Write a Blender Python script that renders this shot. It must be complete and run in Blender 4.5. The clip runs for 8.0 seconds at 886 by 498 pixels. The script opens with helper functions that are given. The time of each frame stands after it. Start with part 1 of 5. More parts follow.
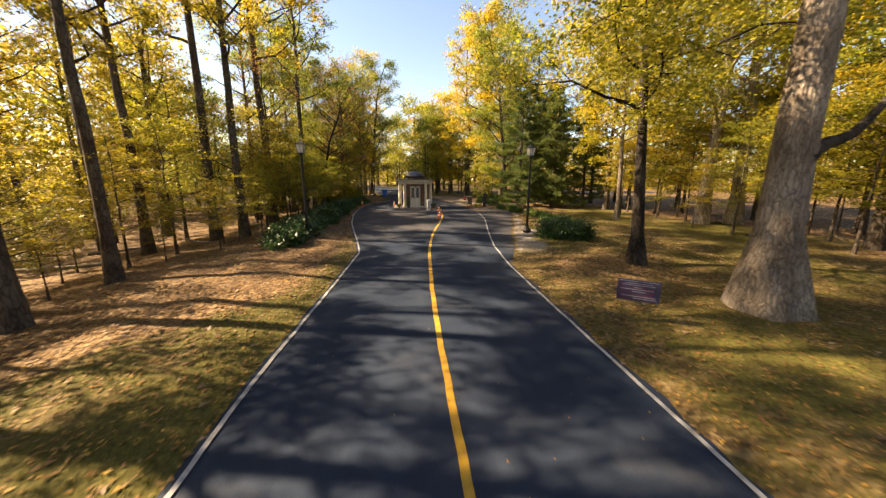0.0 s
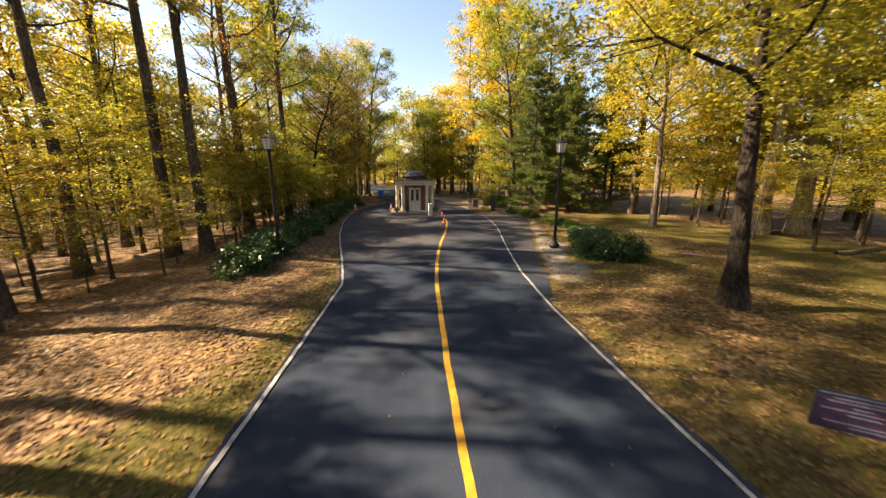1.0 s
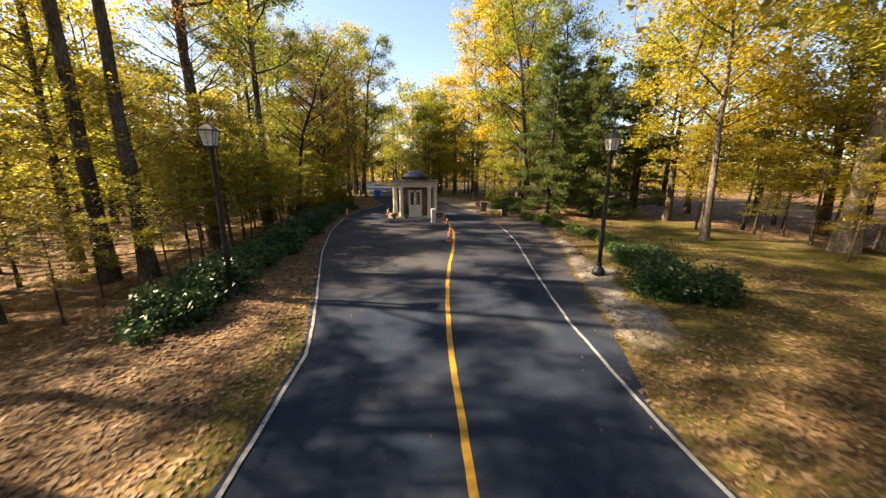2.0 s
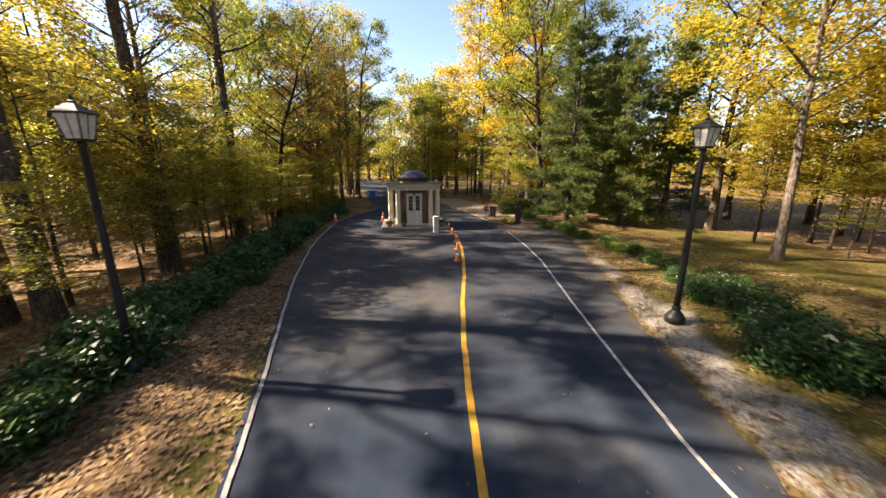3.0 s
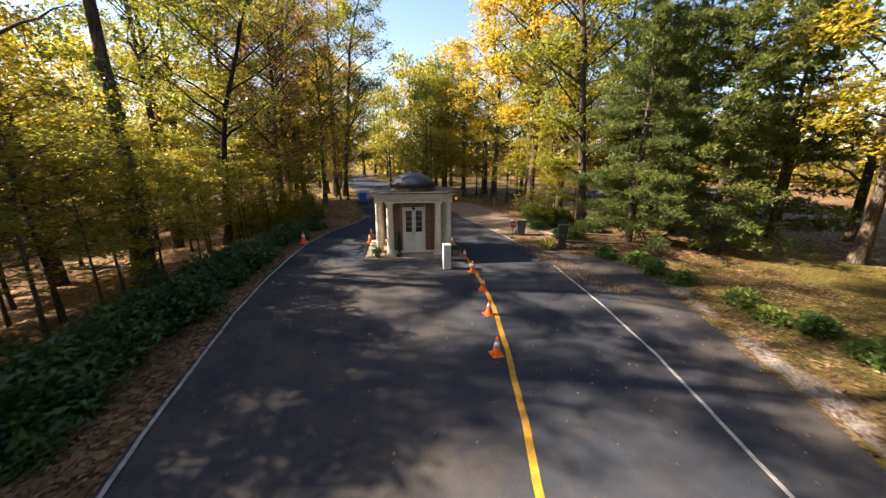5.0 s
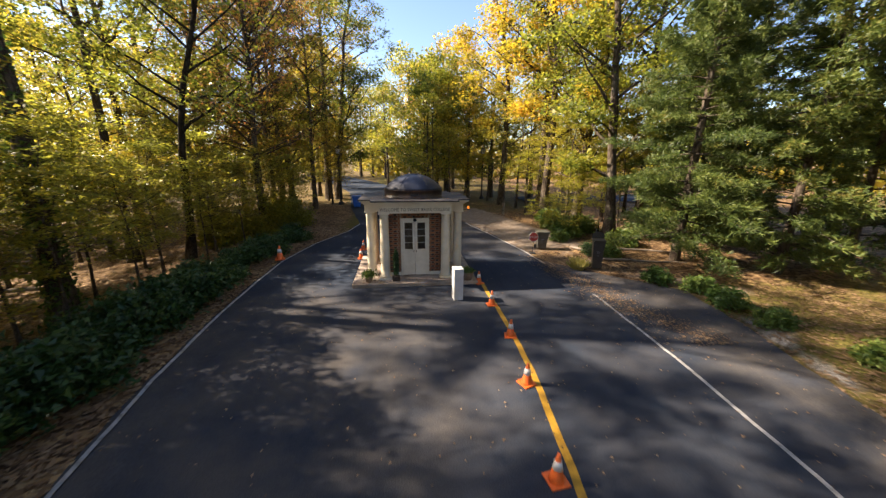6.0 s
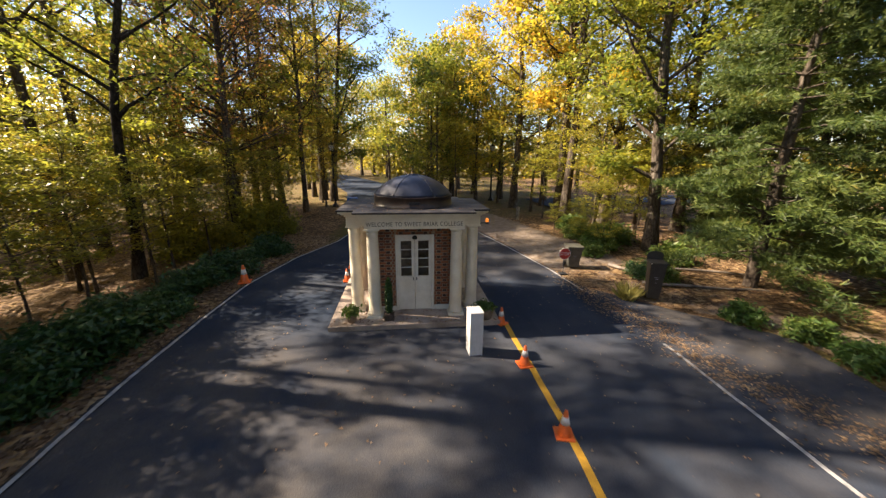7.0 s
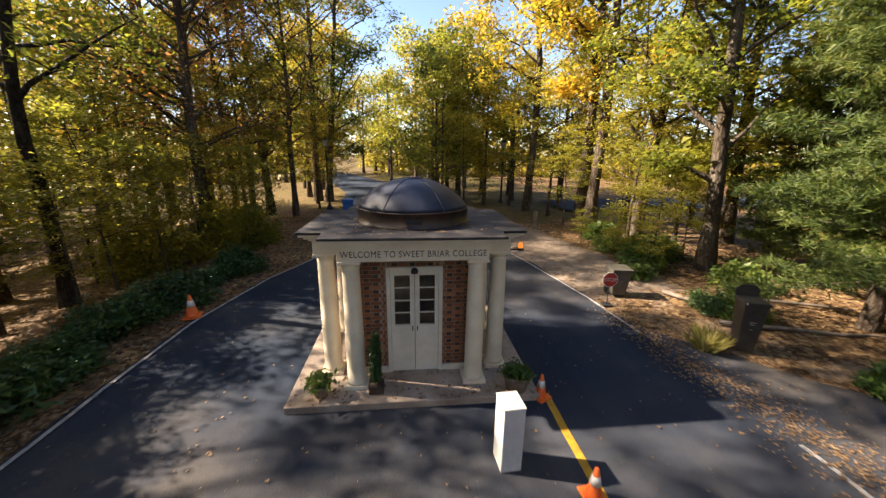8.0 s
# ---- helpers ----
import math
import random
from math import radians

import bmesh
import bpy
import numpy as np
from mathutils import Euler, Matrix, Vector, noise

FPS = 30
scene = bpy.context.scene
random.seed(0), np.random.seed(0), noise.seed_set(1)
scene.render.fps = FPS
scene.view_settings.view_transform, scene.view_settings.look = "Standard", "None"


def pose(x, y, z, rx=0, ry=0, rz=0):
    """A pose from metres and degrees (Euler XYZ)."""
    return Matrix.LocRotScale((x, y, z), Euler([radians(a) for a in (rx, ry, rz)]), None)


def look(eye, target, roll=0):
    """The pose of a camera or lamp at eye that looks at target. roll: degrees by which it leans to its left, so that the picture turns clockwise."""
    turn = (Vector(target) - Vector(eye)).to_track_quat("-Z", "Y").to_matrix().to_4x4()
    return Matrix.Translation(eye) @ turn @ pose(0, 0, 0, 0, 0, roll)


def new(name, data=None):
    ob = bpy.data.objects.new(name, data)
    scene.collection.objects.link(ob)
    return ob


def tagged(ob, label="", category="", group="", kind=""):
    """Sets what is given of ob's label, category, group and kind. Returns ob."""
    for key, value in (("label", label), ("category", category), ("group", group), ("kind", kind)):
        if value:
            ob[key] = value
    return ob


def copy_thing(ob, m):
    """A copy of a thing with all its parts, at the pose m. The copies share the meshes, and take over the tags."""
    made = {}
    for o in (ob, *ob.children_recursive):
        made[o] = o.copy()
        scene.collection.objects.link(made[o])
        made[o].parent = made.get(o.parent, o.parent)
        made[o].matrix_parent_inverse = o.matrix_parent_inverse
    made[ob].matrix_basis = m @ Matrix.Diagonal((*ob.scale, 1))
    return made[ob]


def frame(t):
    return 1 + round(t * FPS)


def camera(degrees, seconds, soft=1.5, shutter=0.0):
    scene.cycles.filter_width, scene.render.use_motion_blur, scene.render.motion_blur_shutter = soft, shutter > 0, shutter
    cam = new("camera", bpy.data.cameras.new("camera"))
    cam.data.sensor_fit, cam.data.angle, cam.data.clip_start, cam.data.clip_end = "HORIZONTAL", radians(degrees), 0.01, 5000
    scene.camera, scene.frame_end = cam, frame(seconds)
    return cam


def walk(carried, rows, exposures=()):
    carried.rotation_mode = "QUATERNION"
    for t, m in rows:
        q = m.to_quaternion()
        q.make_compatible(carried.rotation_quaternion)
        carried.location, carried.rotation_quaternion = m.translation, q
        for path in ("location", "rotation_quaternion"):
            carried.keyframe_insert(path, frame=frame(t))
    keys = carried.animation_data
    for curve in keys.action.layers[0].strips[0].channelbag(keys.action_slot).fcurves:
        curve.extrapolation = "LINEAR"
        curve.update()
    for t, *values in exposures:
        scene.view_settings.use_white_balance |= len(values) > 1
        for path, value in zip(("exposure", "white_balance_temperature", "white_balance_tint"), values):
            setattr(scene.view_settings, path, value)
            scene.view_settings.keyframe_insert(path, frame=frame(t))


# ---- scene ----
# ---- camera and its walk ----
cam = camera(103.4, 8.0, soft=1.35, shutter=0.35)
PATH = [
    (0, (-0.195, -1.351, 3.702), (-0.001, 0.593, 3.275), 0.1),
    (0.5, (-0.241, 0.843, 3.758), (-0.04, 2.786, 3.328), 0.1),
    (1, (-0.24, 3.095, 3.883), (-0.036, 5.036, 3.443), 0.0),
    (1.5, (-0.242, 5.299, 4.048), (-0.036, 7.236, 3.595), 0.0),
    (1.7, (-0.216, 6.215, 4.095), (-0.012, 8.151, 3.638), -0.0),
    (2.8, (-0.167, 10.867, 4.306), (0.05, 12.798, 3.831), -0.0),
    (3, (-0.145, 11.748, 4.325), (0.072, 13.677, 3.846), -0.0),
    (3.5, (-0.059, 13.836, 4.401), (0.156, 15.763, 3.911), -0.1),
    (4, (0.045, 15.798, 4.515), (0.253, 17.722, 4.012), -0.1),
    (4.5, (0.100, 17.768, 4.588), (0.31, 19.689, 4.072), 0.0),
    (4.7, (0.110, 18.568, 4.597), (0.322, 20.488, 4.077), 0.0),
    (5.8, (0.064, 22.361, 4.471), (0.304, 24.281, 3.977), 0.4),
    (6, (0.112, 23.105, 4.449), (0.342, 25.026, 3.941), 0.4),
    (6.5, (0.238, 24.879, 4.351), (0.46, 26.802, 3.848), 0.4),
    (7, (0.336, 26.544, 4.347), (0.548, 28.465, 3.832), 0.5),
    (7.5, (0.421, 28.119, 4.332), (0.622, 30.04, 3.811), 0.5),
    (8, (0.487, 29.63, 4.297), (0.68, 31.55, 3.77), 0.7),
]
walk(cam, [(t, look(eye, target, roll)) for t, eye, target, roll in PATH],
     exposures=[(0.0, 2.22, 7550, 17), (1.7, 2.23, 7100, 17), (3.0, 2.27, 6600, 18), (4.5, 2.3, 6550, 19), (6.5, 2.2, 6250, 17), (8.0, 2.28, 6350, 18)])

# ---- world and sun ----
SUN_WAY = Vector((-0.97, 0.24, 0)).normalized()
SUN_UP = radians(38)
world = bpy.data.worlds.new("sky")
scene.world = world
world.use_nodes = True
wn = world.node_tree
sky = wn.nodes.new("ShaderNodeTexSky")
sky.sky_type, sky.sun_disc = "NISHITA", False
sky.sun_elevation, sky.sun_rotation = SUN_UP, math.atan2(SUN_WAY.x, SUN_WAY.y)
sky.air_density, sky.dust_density = 1.0, 0.4
wn.links.new(sky.outputs[0], wn.nodes["Background"].inputs[0])
wn.nodes["Background"].inputs[1].default_value = 0.063
sun = new("sun", bpy.data.lights.new("sun", "SUN"))
sun.data.energy, sun.data.angle, sun.data.color = 5.0, radians(0.8), (1.0, 0.84, 0.6)
sun.matrix_world = look(SUN_WAY * 60 * math.cos(SUN_UP) + Vector((0, 0, 60 * math.sin(SUN_UP))), (0, 0, 0))

# ---- materials ----
def node(nt, kind, **values):
    n = nt.nodes.new(kind)
    for key, value in values.items():
        if key in n.inputs:
            n.inputs[key].default_value = value
    return n


def ramp(nt, source, stops):
    r = nt.nodes.new("ShaderNodeValToRGB")
    while len(r.color_ramp.elements) < len(stops):
        r.color_ramp.elements.new(0.5)
    for e, (p, c) in zip(r.color_ramp.elements, stops):
        e.position, e.color = p, (*c, 1)
    nt.links.new(source, r.inputs[0])
    return r.outputs[0]


def mix(nt, a, b, f, how="MIX"):
    m = nt.nodes.new("ShaderNodeMix")
    m.data_type, m.blend_type = "RGBA", how
    for sock, v in ((m.inputs[0], f), (m.inputs[6], a), (m.inputs[7], b)):
        if hasattr(v, "is_linked"):
            nt.links.new(v, sock)
        elif isinstance(v, tuple):
            sock.default_value = (*v, 1)
        else:
            sock.default_value = v
    return m.outputs[2]


def noise_of(nt, scale, detail=4.0, stretch=None, rough=0.55, out="Fac"):
    co = nt.nodes.new("ShaderNodeTexCoord")
    n = node(nt, "ShaderNodeTexNoise", Scale=scale, Detail=detail, Roughness=rough)
    if stretch:
        mp = node(nt, "ShaderNodeMapping", Scale=stretch)
        nt.links.new(co.outputs["Object"], mp.inputs[0])
        nt.links.new(mp.outputs[0], n.inputs["Vector"])
    else:
        nt.links.new(co.outputs["Object"], n.inputs["Vector"])
    return n.outputs[out]


def bump(nt, height, strength, distance):
    b = node(nt, "ShaderNodeBump", Strength=strength, Distance=distance)
    nt.links.new(height, b.inputs["Height"])
    return b.outputs[0]


def surface(name, stops, scale=4.0, stretch=None, rough=0.7, metal=0.0, fine=40.0, relief=0.3, depth=0.01, spec=0.5, detail=5.0, mottle=0.8):
    """Colour from a broad noise, mottled by a fine one, with relief."""
    m = bpy.data.materials.new(name)
    m.use_nodes = True
    nt = m.node_tree
    p = nt.nodes["Principled BSDF"]
    broad = noise_of(nt, scale, detail, stretch)
    small = noise_of(nt, fine, 3.0, stretch)
    c = mix(nt, ramp(nt, broad, stops), ramp(nt, small, [(0.3, (0.72, 0.72, 0.72)), (0.7, (1.12, 1.12, 1.12))]), mottle, "MULTIPLY")
    nt.links.new(c, p.inputs["Base Color"])
    p.inputs["Roughness"].default_value = rough
    p.inputs["Metallic"].default_value = metal
    p.inputs["Specular IOR Level"].default_value = spec
    nt.links.new(bump(nt, small, relief, depth), p.inputs["Normal"])
    return m


def leaf_material(name, stops, glow=0.6, gloss=0.45, shift=0.25, spec=0.35):
    """Leaves: a colour for each leaf, moved a little from tree to tree, light passing through."""
    m = bpy.data.materials.new(name)
    m.use_nodes = True
    nt = m.node_tree
    p = nt.nodes["Principled BSDF"]
    geo, info = nt.nodes.new("ShaderNodeNewGeometry"), nt.nodes.new("ShaderNodeObjectInfo")
    a = nt.nodes.new("ShaderNodeMath")
    a.operation = "MULTIPLY_ADD"
    nt.links.new(info.outputs["Random"], a.inputs[0])
    a.inputs[1].default_value = 2 * shift
    a.inputs[2].default_value = -shift
    clump = noise_of(nt, 0.55, 2.0)
    b = nt.nodes.new("ShaderNodeMath")
    b.operation = "MULTIPLY_ADD"
    nt.links.new(geo.outputs["Random Per Island"], b.inputs[0])
    b.inputs[1].default_value = 0.55
    nt.links.new(a.outputs[0], b.inputs[2])
    d = nt.nodes.new("ShaderNodeMath")
    d.operation = "MULTIPLY_ADD"
    nt.links.new(clump, d.inputs[0])
    d.inputs[1].default_value = 0.9
    nt.links.new(b.outputs[0], d.inputs[2])
    e = nt.nodes.new("ShaderNodeMath")
    e.operation = "SUBTRACT"
    nt.links.new(d.outputs[0], e.inputs[0])
    e.inputs[1].default_value = 0.22
    c = ramp(nt, e.outputs[0], stops)
    nt.links.new(c, p.inputs["Base Color"])
    p.inputs["Roughness"].default_value = gloss
    p.inputs["Specular IOR Level"].default_value = spec
    t = nt.nodes.new("ShaderNodeBsdfTranslucent")
    nt.links.new(mix(nt, c, (1.0, 1.0, 0.75), 1.0, "MULTIPLY"), t.inputs[0])
    mx = nt.nodes.new("ShaderNodeMixShader")
    mx.inputs[0].default_value = glow
    nt.links.new(p.outputs[0], mx.inputs[1])
    nt.links.new(t.outputs[0], mx.inputs[2])
    nt.links.new(mx.outputs[0], nt.nodes["Material Output"].inputs[0])
    return m


LEAF_YELLOW = leaf_material("yellow_green_leaves", [(0.0, (0.10, 0.107, 0.018)), (0.35, (0.245, 0.22, 0.03)), (0.7, (0.40, 0.31, 0.04)), (1.0, (0.52, 0.31, 0.046))], glow=0.66, gloss=0.4, spec=0.5)
LEAF_LIME = leaf_material("lime_leaves", [(0.0, (0.11, 0.13, 0.023)), (0.4, (0.25, 0.245, 0.037)), (0.75, (0.40, 0.345, 0.045)), (1.0, (0.53, 0.38, 0.05))], glow=0.66, gloss=0.4, spec=0.5)
LEAF_GREEN = leaf_material("green_leaves", [(0.0, (0.065, 0.10, 0.022)), (0.4, (0.155, 0.19, 0.034)), (0.75, (0.28, 0.285, 0.04)), (1.0, (0.44, 0.37, 0.045))], glow=0.64, gloss=0.38, spec=0.5)
LEAF_OLIVE = leaf_material("olive_leaves", [(0.0, (0.11, 0.14, 0.026)), (0.4, (0.23, 0.245, 0.04)), (0.75, (0.39, 0.36, 0.048)), (1.0, (0.55, 0.42, 0.055))], glow=0.68, gloss=0.38, spec=0.5)
LEAF_GOLD = leaf_material("gold_leaves", [(0.0, (0.20, 0.205, 0.024)), (0.4, (0.42, 0.36, 0.036)), (0.8, (0.59, 0.40, 0.042)), (1.0, (0.62, 0.30, 0.045))], glow=0.64)
LEAF_RUSSET = leaf_material("russet_leaves", [(0.0, (0.16, 0.13, 0.03)), (0.5, (0.33, 0.20, 0.05)), (1.0, (0.40, 0.16, 0.06))])
NEEDLE = leaf_material("pine_needles", [(0.0, (0.018, 0.040, 0.012)), (0.4, (0.068, 0.105, 0.026)), (0.75, (0.175, 0.21, 0.045)), (1.0, (0.26, 0.17, 0.055))], glow=0.36, gloss=0.5, shift=0.1)
LAUREL = leaf_material("laurel_leaves", [(0.0, (0.010, 0.034, 0.009)), (0.5, (0.030, 0.074, 0.018)), (1.0, (0.09, 0.14, 0.035))], glow=0.2, gloss=0.42, shift=0.12, spec=0.38)
SHRUB = leaf_material("shrub_leaves", [(0.0, (0.035, 0.08, 0.015)), (0.5, (0.09, 0.15, 0.03)), (1.0, (0.24, 0.26, 0.05))], glow=0.35, gloss=0.5)
FALLEN = leaf_material("fallen_leaves", [(0.0, (0.07, 0.042, 0.024)), (0.4, (0.16, 0.10, 0.056)), (0.75, (0.29, 0.20, 0.115)), (1.0, (0.50, 0.38, 0.19))], glow=0.15, gloss=0.6, spec=0.2)
DRY_GRASS = leaf_material("dry_grass", [(0.0, (0.22, 0.22, 0.06)), (0.5, (0.40, 0.36, 0.11)), (1.0, (0.58, 0.50, 0.20))], glow=0.35, gloss=0.6, shift=0.05, spec=0.2)
FALLEN_GOLD = leaf_material("golden_fallen_leaves", [(0.0, (0.085, 0.045, 0.02)), (0.45, (0.16, 0.085, 0.031)), (0.8, (0.25, 0.14, 0.042)), (1.0, (0.42, 0.26, 0.06))], glow=0.15, gloss=0.6, spec=0.2)
GRASS = leaf_material("grass_blades", [(0.0, (0.05, 0.06, 0.011)), (0.5, (0.12, 0.11, 0.018)), (1.0, (0.22, 0.17, 0.035))], glow=0.35, gloss=0.6, shift=0.05, spec=0.2)


def bark_material(name, stops, scale=1.0, lift=0.05, tall=0.2):
    """Long plates of bark with dark furrows between them."""
    m = bpy.data.materials.new(name)
    m.use_nodes = True
    nt = m.node_tree
    p = nt.nodes["Principled BSDF"]
    co = nt.nodes.new("ShaderNodeTexCoord")
    wob = noise_of(nt, 2.5, 3.0, out="Color")
    add = nt.nodes.new("ShaderNodeVectorMath")
    add.operation = "MULTIPLY_ADD"
    nt.links.new(wob, add.inputs[0])
    add.inputs[1].default_value = (0.22, 0.22, 0.5)
    nt.links.new(co.outputs["Object"], add.inputs[2])
    mp = node(nt, "ShaderNodeMapping", Scale=(1, 1, tall))
    nt.links.new(add.outputs[0], mp.inputs[0])
    vor = node(nt, "ShaderNodeTexVoronoi", Scale=9.0 * scale)
    vor.feature = "DISTANCE_TO_EDGE"
    nt.links.new(mp.outputs[0], vor.inputs["Vector"])
    broad = noise_of(nt, 1.3, 5.0, (1, 1, 0.5))
    fine = noise_of(nt, 28.0, 3.0, (1, 1, 0.3))
    c = ramp(nt, broad, stops)
    c = mix(nt, c, ramp(nt, vor.outputs["Distance"], [(0.0, (0.34, 0.31, 0.29)), (0.14, (0.9, 0.9, 0.88)), (0.5, (1.15, 1.15, 1.15))]), 0.9, "MULTIPLY")
    c = mix(nt, c, ramp(nt, fine, [(0.3, (0.7, 0.7, 0.7)), (0.7, (1.2, 1.2, 1.2))]), 0.7, "MULTIPLY")
    nt.links.new(c, p.inputs["Base Color"])
    p.inputs["Roughness"].default_value = 0.93
    p.inputs["Specular IOR Level"].default_value = 0.12
    nt.links.new(bump(nt, vor.outputs["Distance"], 1.0, lift), p.inputs["Normal"])
    return m


BARK = bark_material("grey_brown_bark", [(0.3, (0.055, 0.042, 0.032)), (0.5, (0.10, 0.08, 0.062)), (0.72, (0.19, 0.165, 0.135))])
BARK_DARK = bark_material("dark_bark", [(0.3, (0.022, 0.018, 0.015)), (0.5, (0.045, 0.037, 0.03)), (0.72, (0.10, 0.085, 0.07))])
BARK_PALE = bark_material("pale_bark", [(0.3, (0.16, 0.13, 0.10)), (0.5, (0.33, 0.28, 0.22)), (0.72, (0.50, 0.45, 0.37))])
BARK_GREY = bark_material("pale_grey_bark", [(0.3, (0.085, 0.068, 0.054)), (0.5, (0.18, 0.15, 0.122)), (0.72, (0.31, 0.275, 0.23))])
BARK_OAK = bark_material("oak_bark", [(0.3, (0.14, 0.112, 0.085)), (0.5, (0.27, 0.22, 0.172)), (0.7, (0.43, 0.37, 0.30))], scale=1.5, lift=0.07, tall=0.11)


def road_material():
    m = bpy.data.materials.new("asphalt")
    m.use_nodes = True
    nt = m.node_tree
    p = nt.nodes["Principled BSDF"]
    broad = noise_of(nt, 0.35, 5.0)
    grain = noise_of(nt, 55.0, 2.0)
    c = mix(nt, ramp(nt, broad, [(0.3, (0.014, 0.023, 0.042)), (0.55, (0.026, 0.035, 0.054)), (0.75, (0.058, 0.061, 0.069))]),
            ramp(nt, grain, [(0.3, (0.55, 0.55, 0.56)), (0.7, (1.35, 1.34, 1.3))]), 0.75, "MULTIPLY")
    streak = noise_of(nt, 1.4, 4.0, stretch=(1.0, 0.12, 1.0))
    c = mix(nt, c, ramp(nt, streak, [(0.35, (0.8, 0.8, 0.82)), (0.65, (1.2, 1.18, 1.12))]), 0.7, "MULTIPLY")
    dust = nt.nodes.new("ShaderNodeAttribute")
    dust.attribute_name = "dust"
    spread = nt.nodes.new("ShaderNodeMath")
    spread.operation = "MULTIPLY"
    nt.links.new(dust.outputs["Fac"], spread.inputs[0])
    nt.links.new(ramp(nt, noise_of(nt, 0.9, 6.0, rough=0.65), [(0.3, (0.15, 0.15, 0.15)), (0.65, (1.0, 1.0, 1.0))]), spread.inputs[1])
    c = mix(nt, c, mix(nt, (0.105, 0.09, 0.073), ramp(nt, grain, [(0.3, (0.6, 0.6, 0.6)), (0.7, (1.3, 1.3, 1.3))]), 0.8, "MULTIPLY"), spread.outputs[0])
    nt.links.new(c, p.inputs["Base Color"])
    p.inputs["Roughness"].default_value = 0.88
    p.inputs["Specular IOR Level"].default_value = 0.1
    nt.links.new(bump(nt, grain, 0.5, 0.006), p.inputs["Normal"])
    return m


ASPHALT = road_material()


def ground_material():
    """Grass, leaf litter and gravel, shared out by two attributes of the ground and broken up by noise."""
    m = bpy.data.materials.new("ground")
    m.use_nodes = True
    nt = m.node_tree
    p = nt.nodes["Principled BSDF"]
    co = nt.nodes.new("ShaderNodeTexCoord")
    vor = node(nt, "ShaderNodeTexVoronoi", Scale=9.0)
    nt.links.new(co.outputs["Object"], vor.inputs["Vector"])
    bw = nt.nodes.new("ShaderNodeSeparateColor")
    nt.links.new(vor.outputs["Color"], bw.inputs[0])
    leaf = ramp(nt, bw.outputs[0], [(0.0, (0.048, 0.029, 0.018)), (0.35, (0.096, 0.058, 0.030)), (0.7, (0.175, 0.112, 0.057)), (1.0, (0.30, 0.21, 0.11))])
    broad = noise_of(nt, 0.6, 6.0)
    leaf = mix(nt, leaf, ramp(nt, broad, [(0.3, (0.6, 0.56, 0.5)), (0.7, (1.2, 1.15, 1.05))]), 0.85, "MULTIPLY")
    tuft = noise_of(nt, 14.0, 5.0)
    grass = ramp(nt, tuft, [(0.3, (0.034, 0.033, 0.009)), (0.5, (0.075, 0.066, 0.015)), (0.72, (0.135, 0.105, 0.026))])
    pebble = node(nt, "ShaderNodeTexVoronoi", Scale=40.0)
    nt.links.new(co.outputs["Object"], pebble.inputs["Vector"])
    pb = nt.nodes.new("ShaderNodeSeparateColor")
    nt.links.new(pebble.outputs["Color"], pb.inputs[0])
    stone = ramp(nt, pb.outputs[0], [(0.0, (0.10, 0.086, 0.072)), (0.5, (0.19, 0.172, 0.15)), (1.0, (0.33, 0.305, 0.27))])
    rag = noise_of(nt, 1.1, 6.0, rough=0.65)

    def share(name, width):
        at = nt.nodes.new("ShaderNodeAttribute")
        at.attribute_name = name
        s = nt.nodes.new("ShaderNodeMath")
        s.operation = "MULTIPLY_ADD"
        nt.links.new(at.outputs["Fac"], s.inputs[0])
        s.inputs[1].default_value = 1.0
        nt.links.new(rag, s.inputs[2])
        r = nt.nodes.new("ShaderNodeMapRange")
        r.inputs["From Min"].default_value = 1.0 - width
        r.inputs["From Max"].default_value = 1.0 + width
        nt.links.new(s.outputs[0], r.inputs["Value"])
        return r.outputs[0]

    c = mix(nt, grass, leaf, share("litter", 0.16))
    c = mix(nt, c, stone, share("gravel", 0.18))
    sand = ramp(nt, noise_of(nt, 3.0, 8.0, rough=0.7), [(0.3, (0.12, 0.092, 0.068)), (0.5, (0.19, 0.15, 0.115)), (0.7, (0.27, 0.22, 0.175))])
    c = mix(nt, c, sand, share("bare", 0.14))
    nt.links.new(c, p.inputs["Base Color"])
    p.inputs["Roughness"].default_value = 0.92
    p.inputs["Specular IOR Level"].default_value = 0.15
    nt.links.new(bump(nt, vor.outputs["Distance"], 0.6, 0.04), p.inputs["Normal"])
    return m


GROUND = ground_material()
WHITE_LINE = surface("worn_white_paint", [(0.3, (0.12, 0.12, 0.12)), (0.45, (0.27, 0.265, 0.26)), (0.7, (0.43, 0.42, 0.41))], scale=6, fine=60, rough=0.7)
YELLOW_LINE = surface("worn_yellow_paint", [(0.25, (0.26, 0.14, 0.012)), (0.5, (0.42, 0.225, 0.010)), (0.7, (0.52, 0.29, 0.014))], scale=5, fine=60, rough=0.7)
STONE_PAINT = surface("cream_paint", [(0.3, (0.58, 0.51, 0.38)), (0.55, (0.68, 0.61, 0.47)), (0.75, (0.72, 0.66, 0.53))], scale=2.5, fine=30, rough=0.6, relief=0.05, depth=0.002, mottle=0.2)
DOOR_PAINT = surface("door_paint", [(0.3, (0.55, 0.51, 0.41)), (0.6, (0.66, 0.62, 0.52))], scale=3, fine=25, rough=0.5, relief=0.03, depth=0.002, mottle=0.15)
CONCRETE = surface("old_concrete", [(0.3, (0.19, 0.145, 0.11)), (0.5, (0.31, 0.25, 0.20)), (0.72, (0.41, 0.34, 0.28))], scale=2.0, fine=45, rough=0.9, relief=0.3)
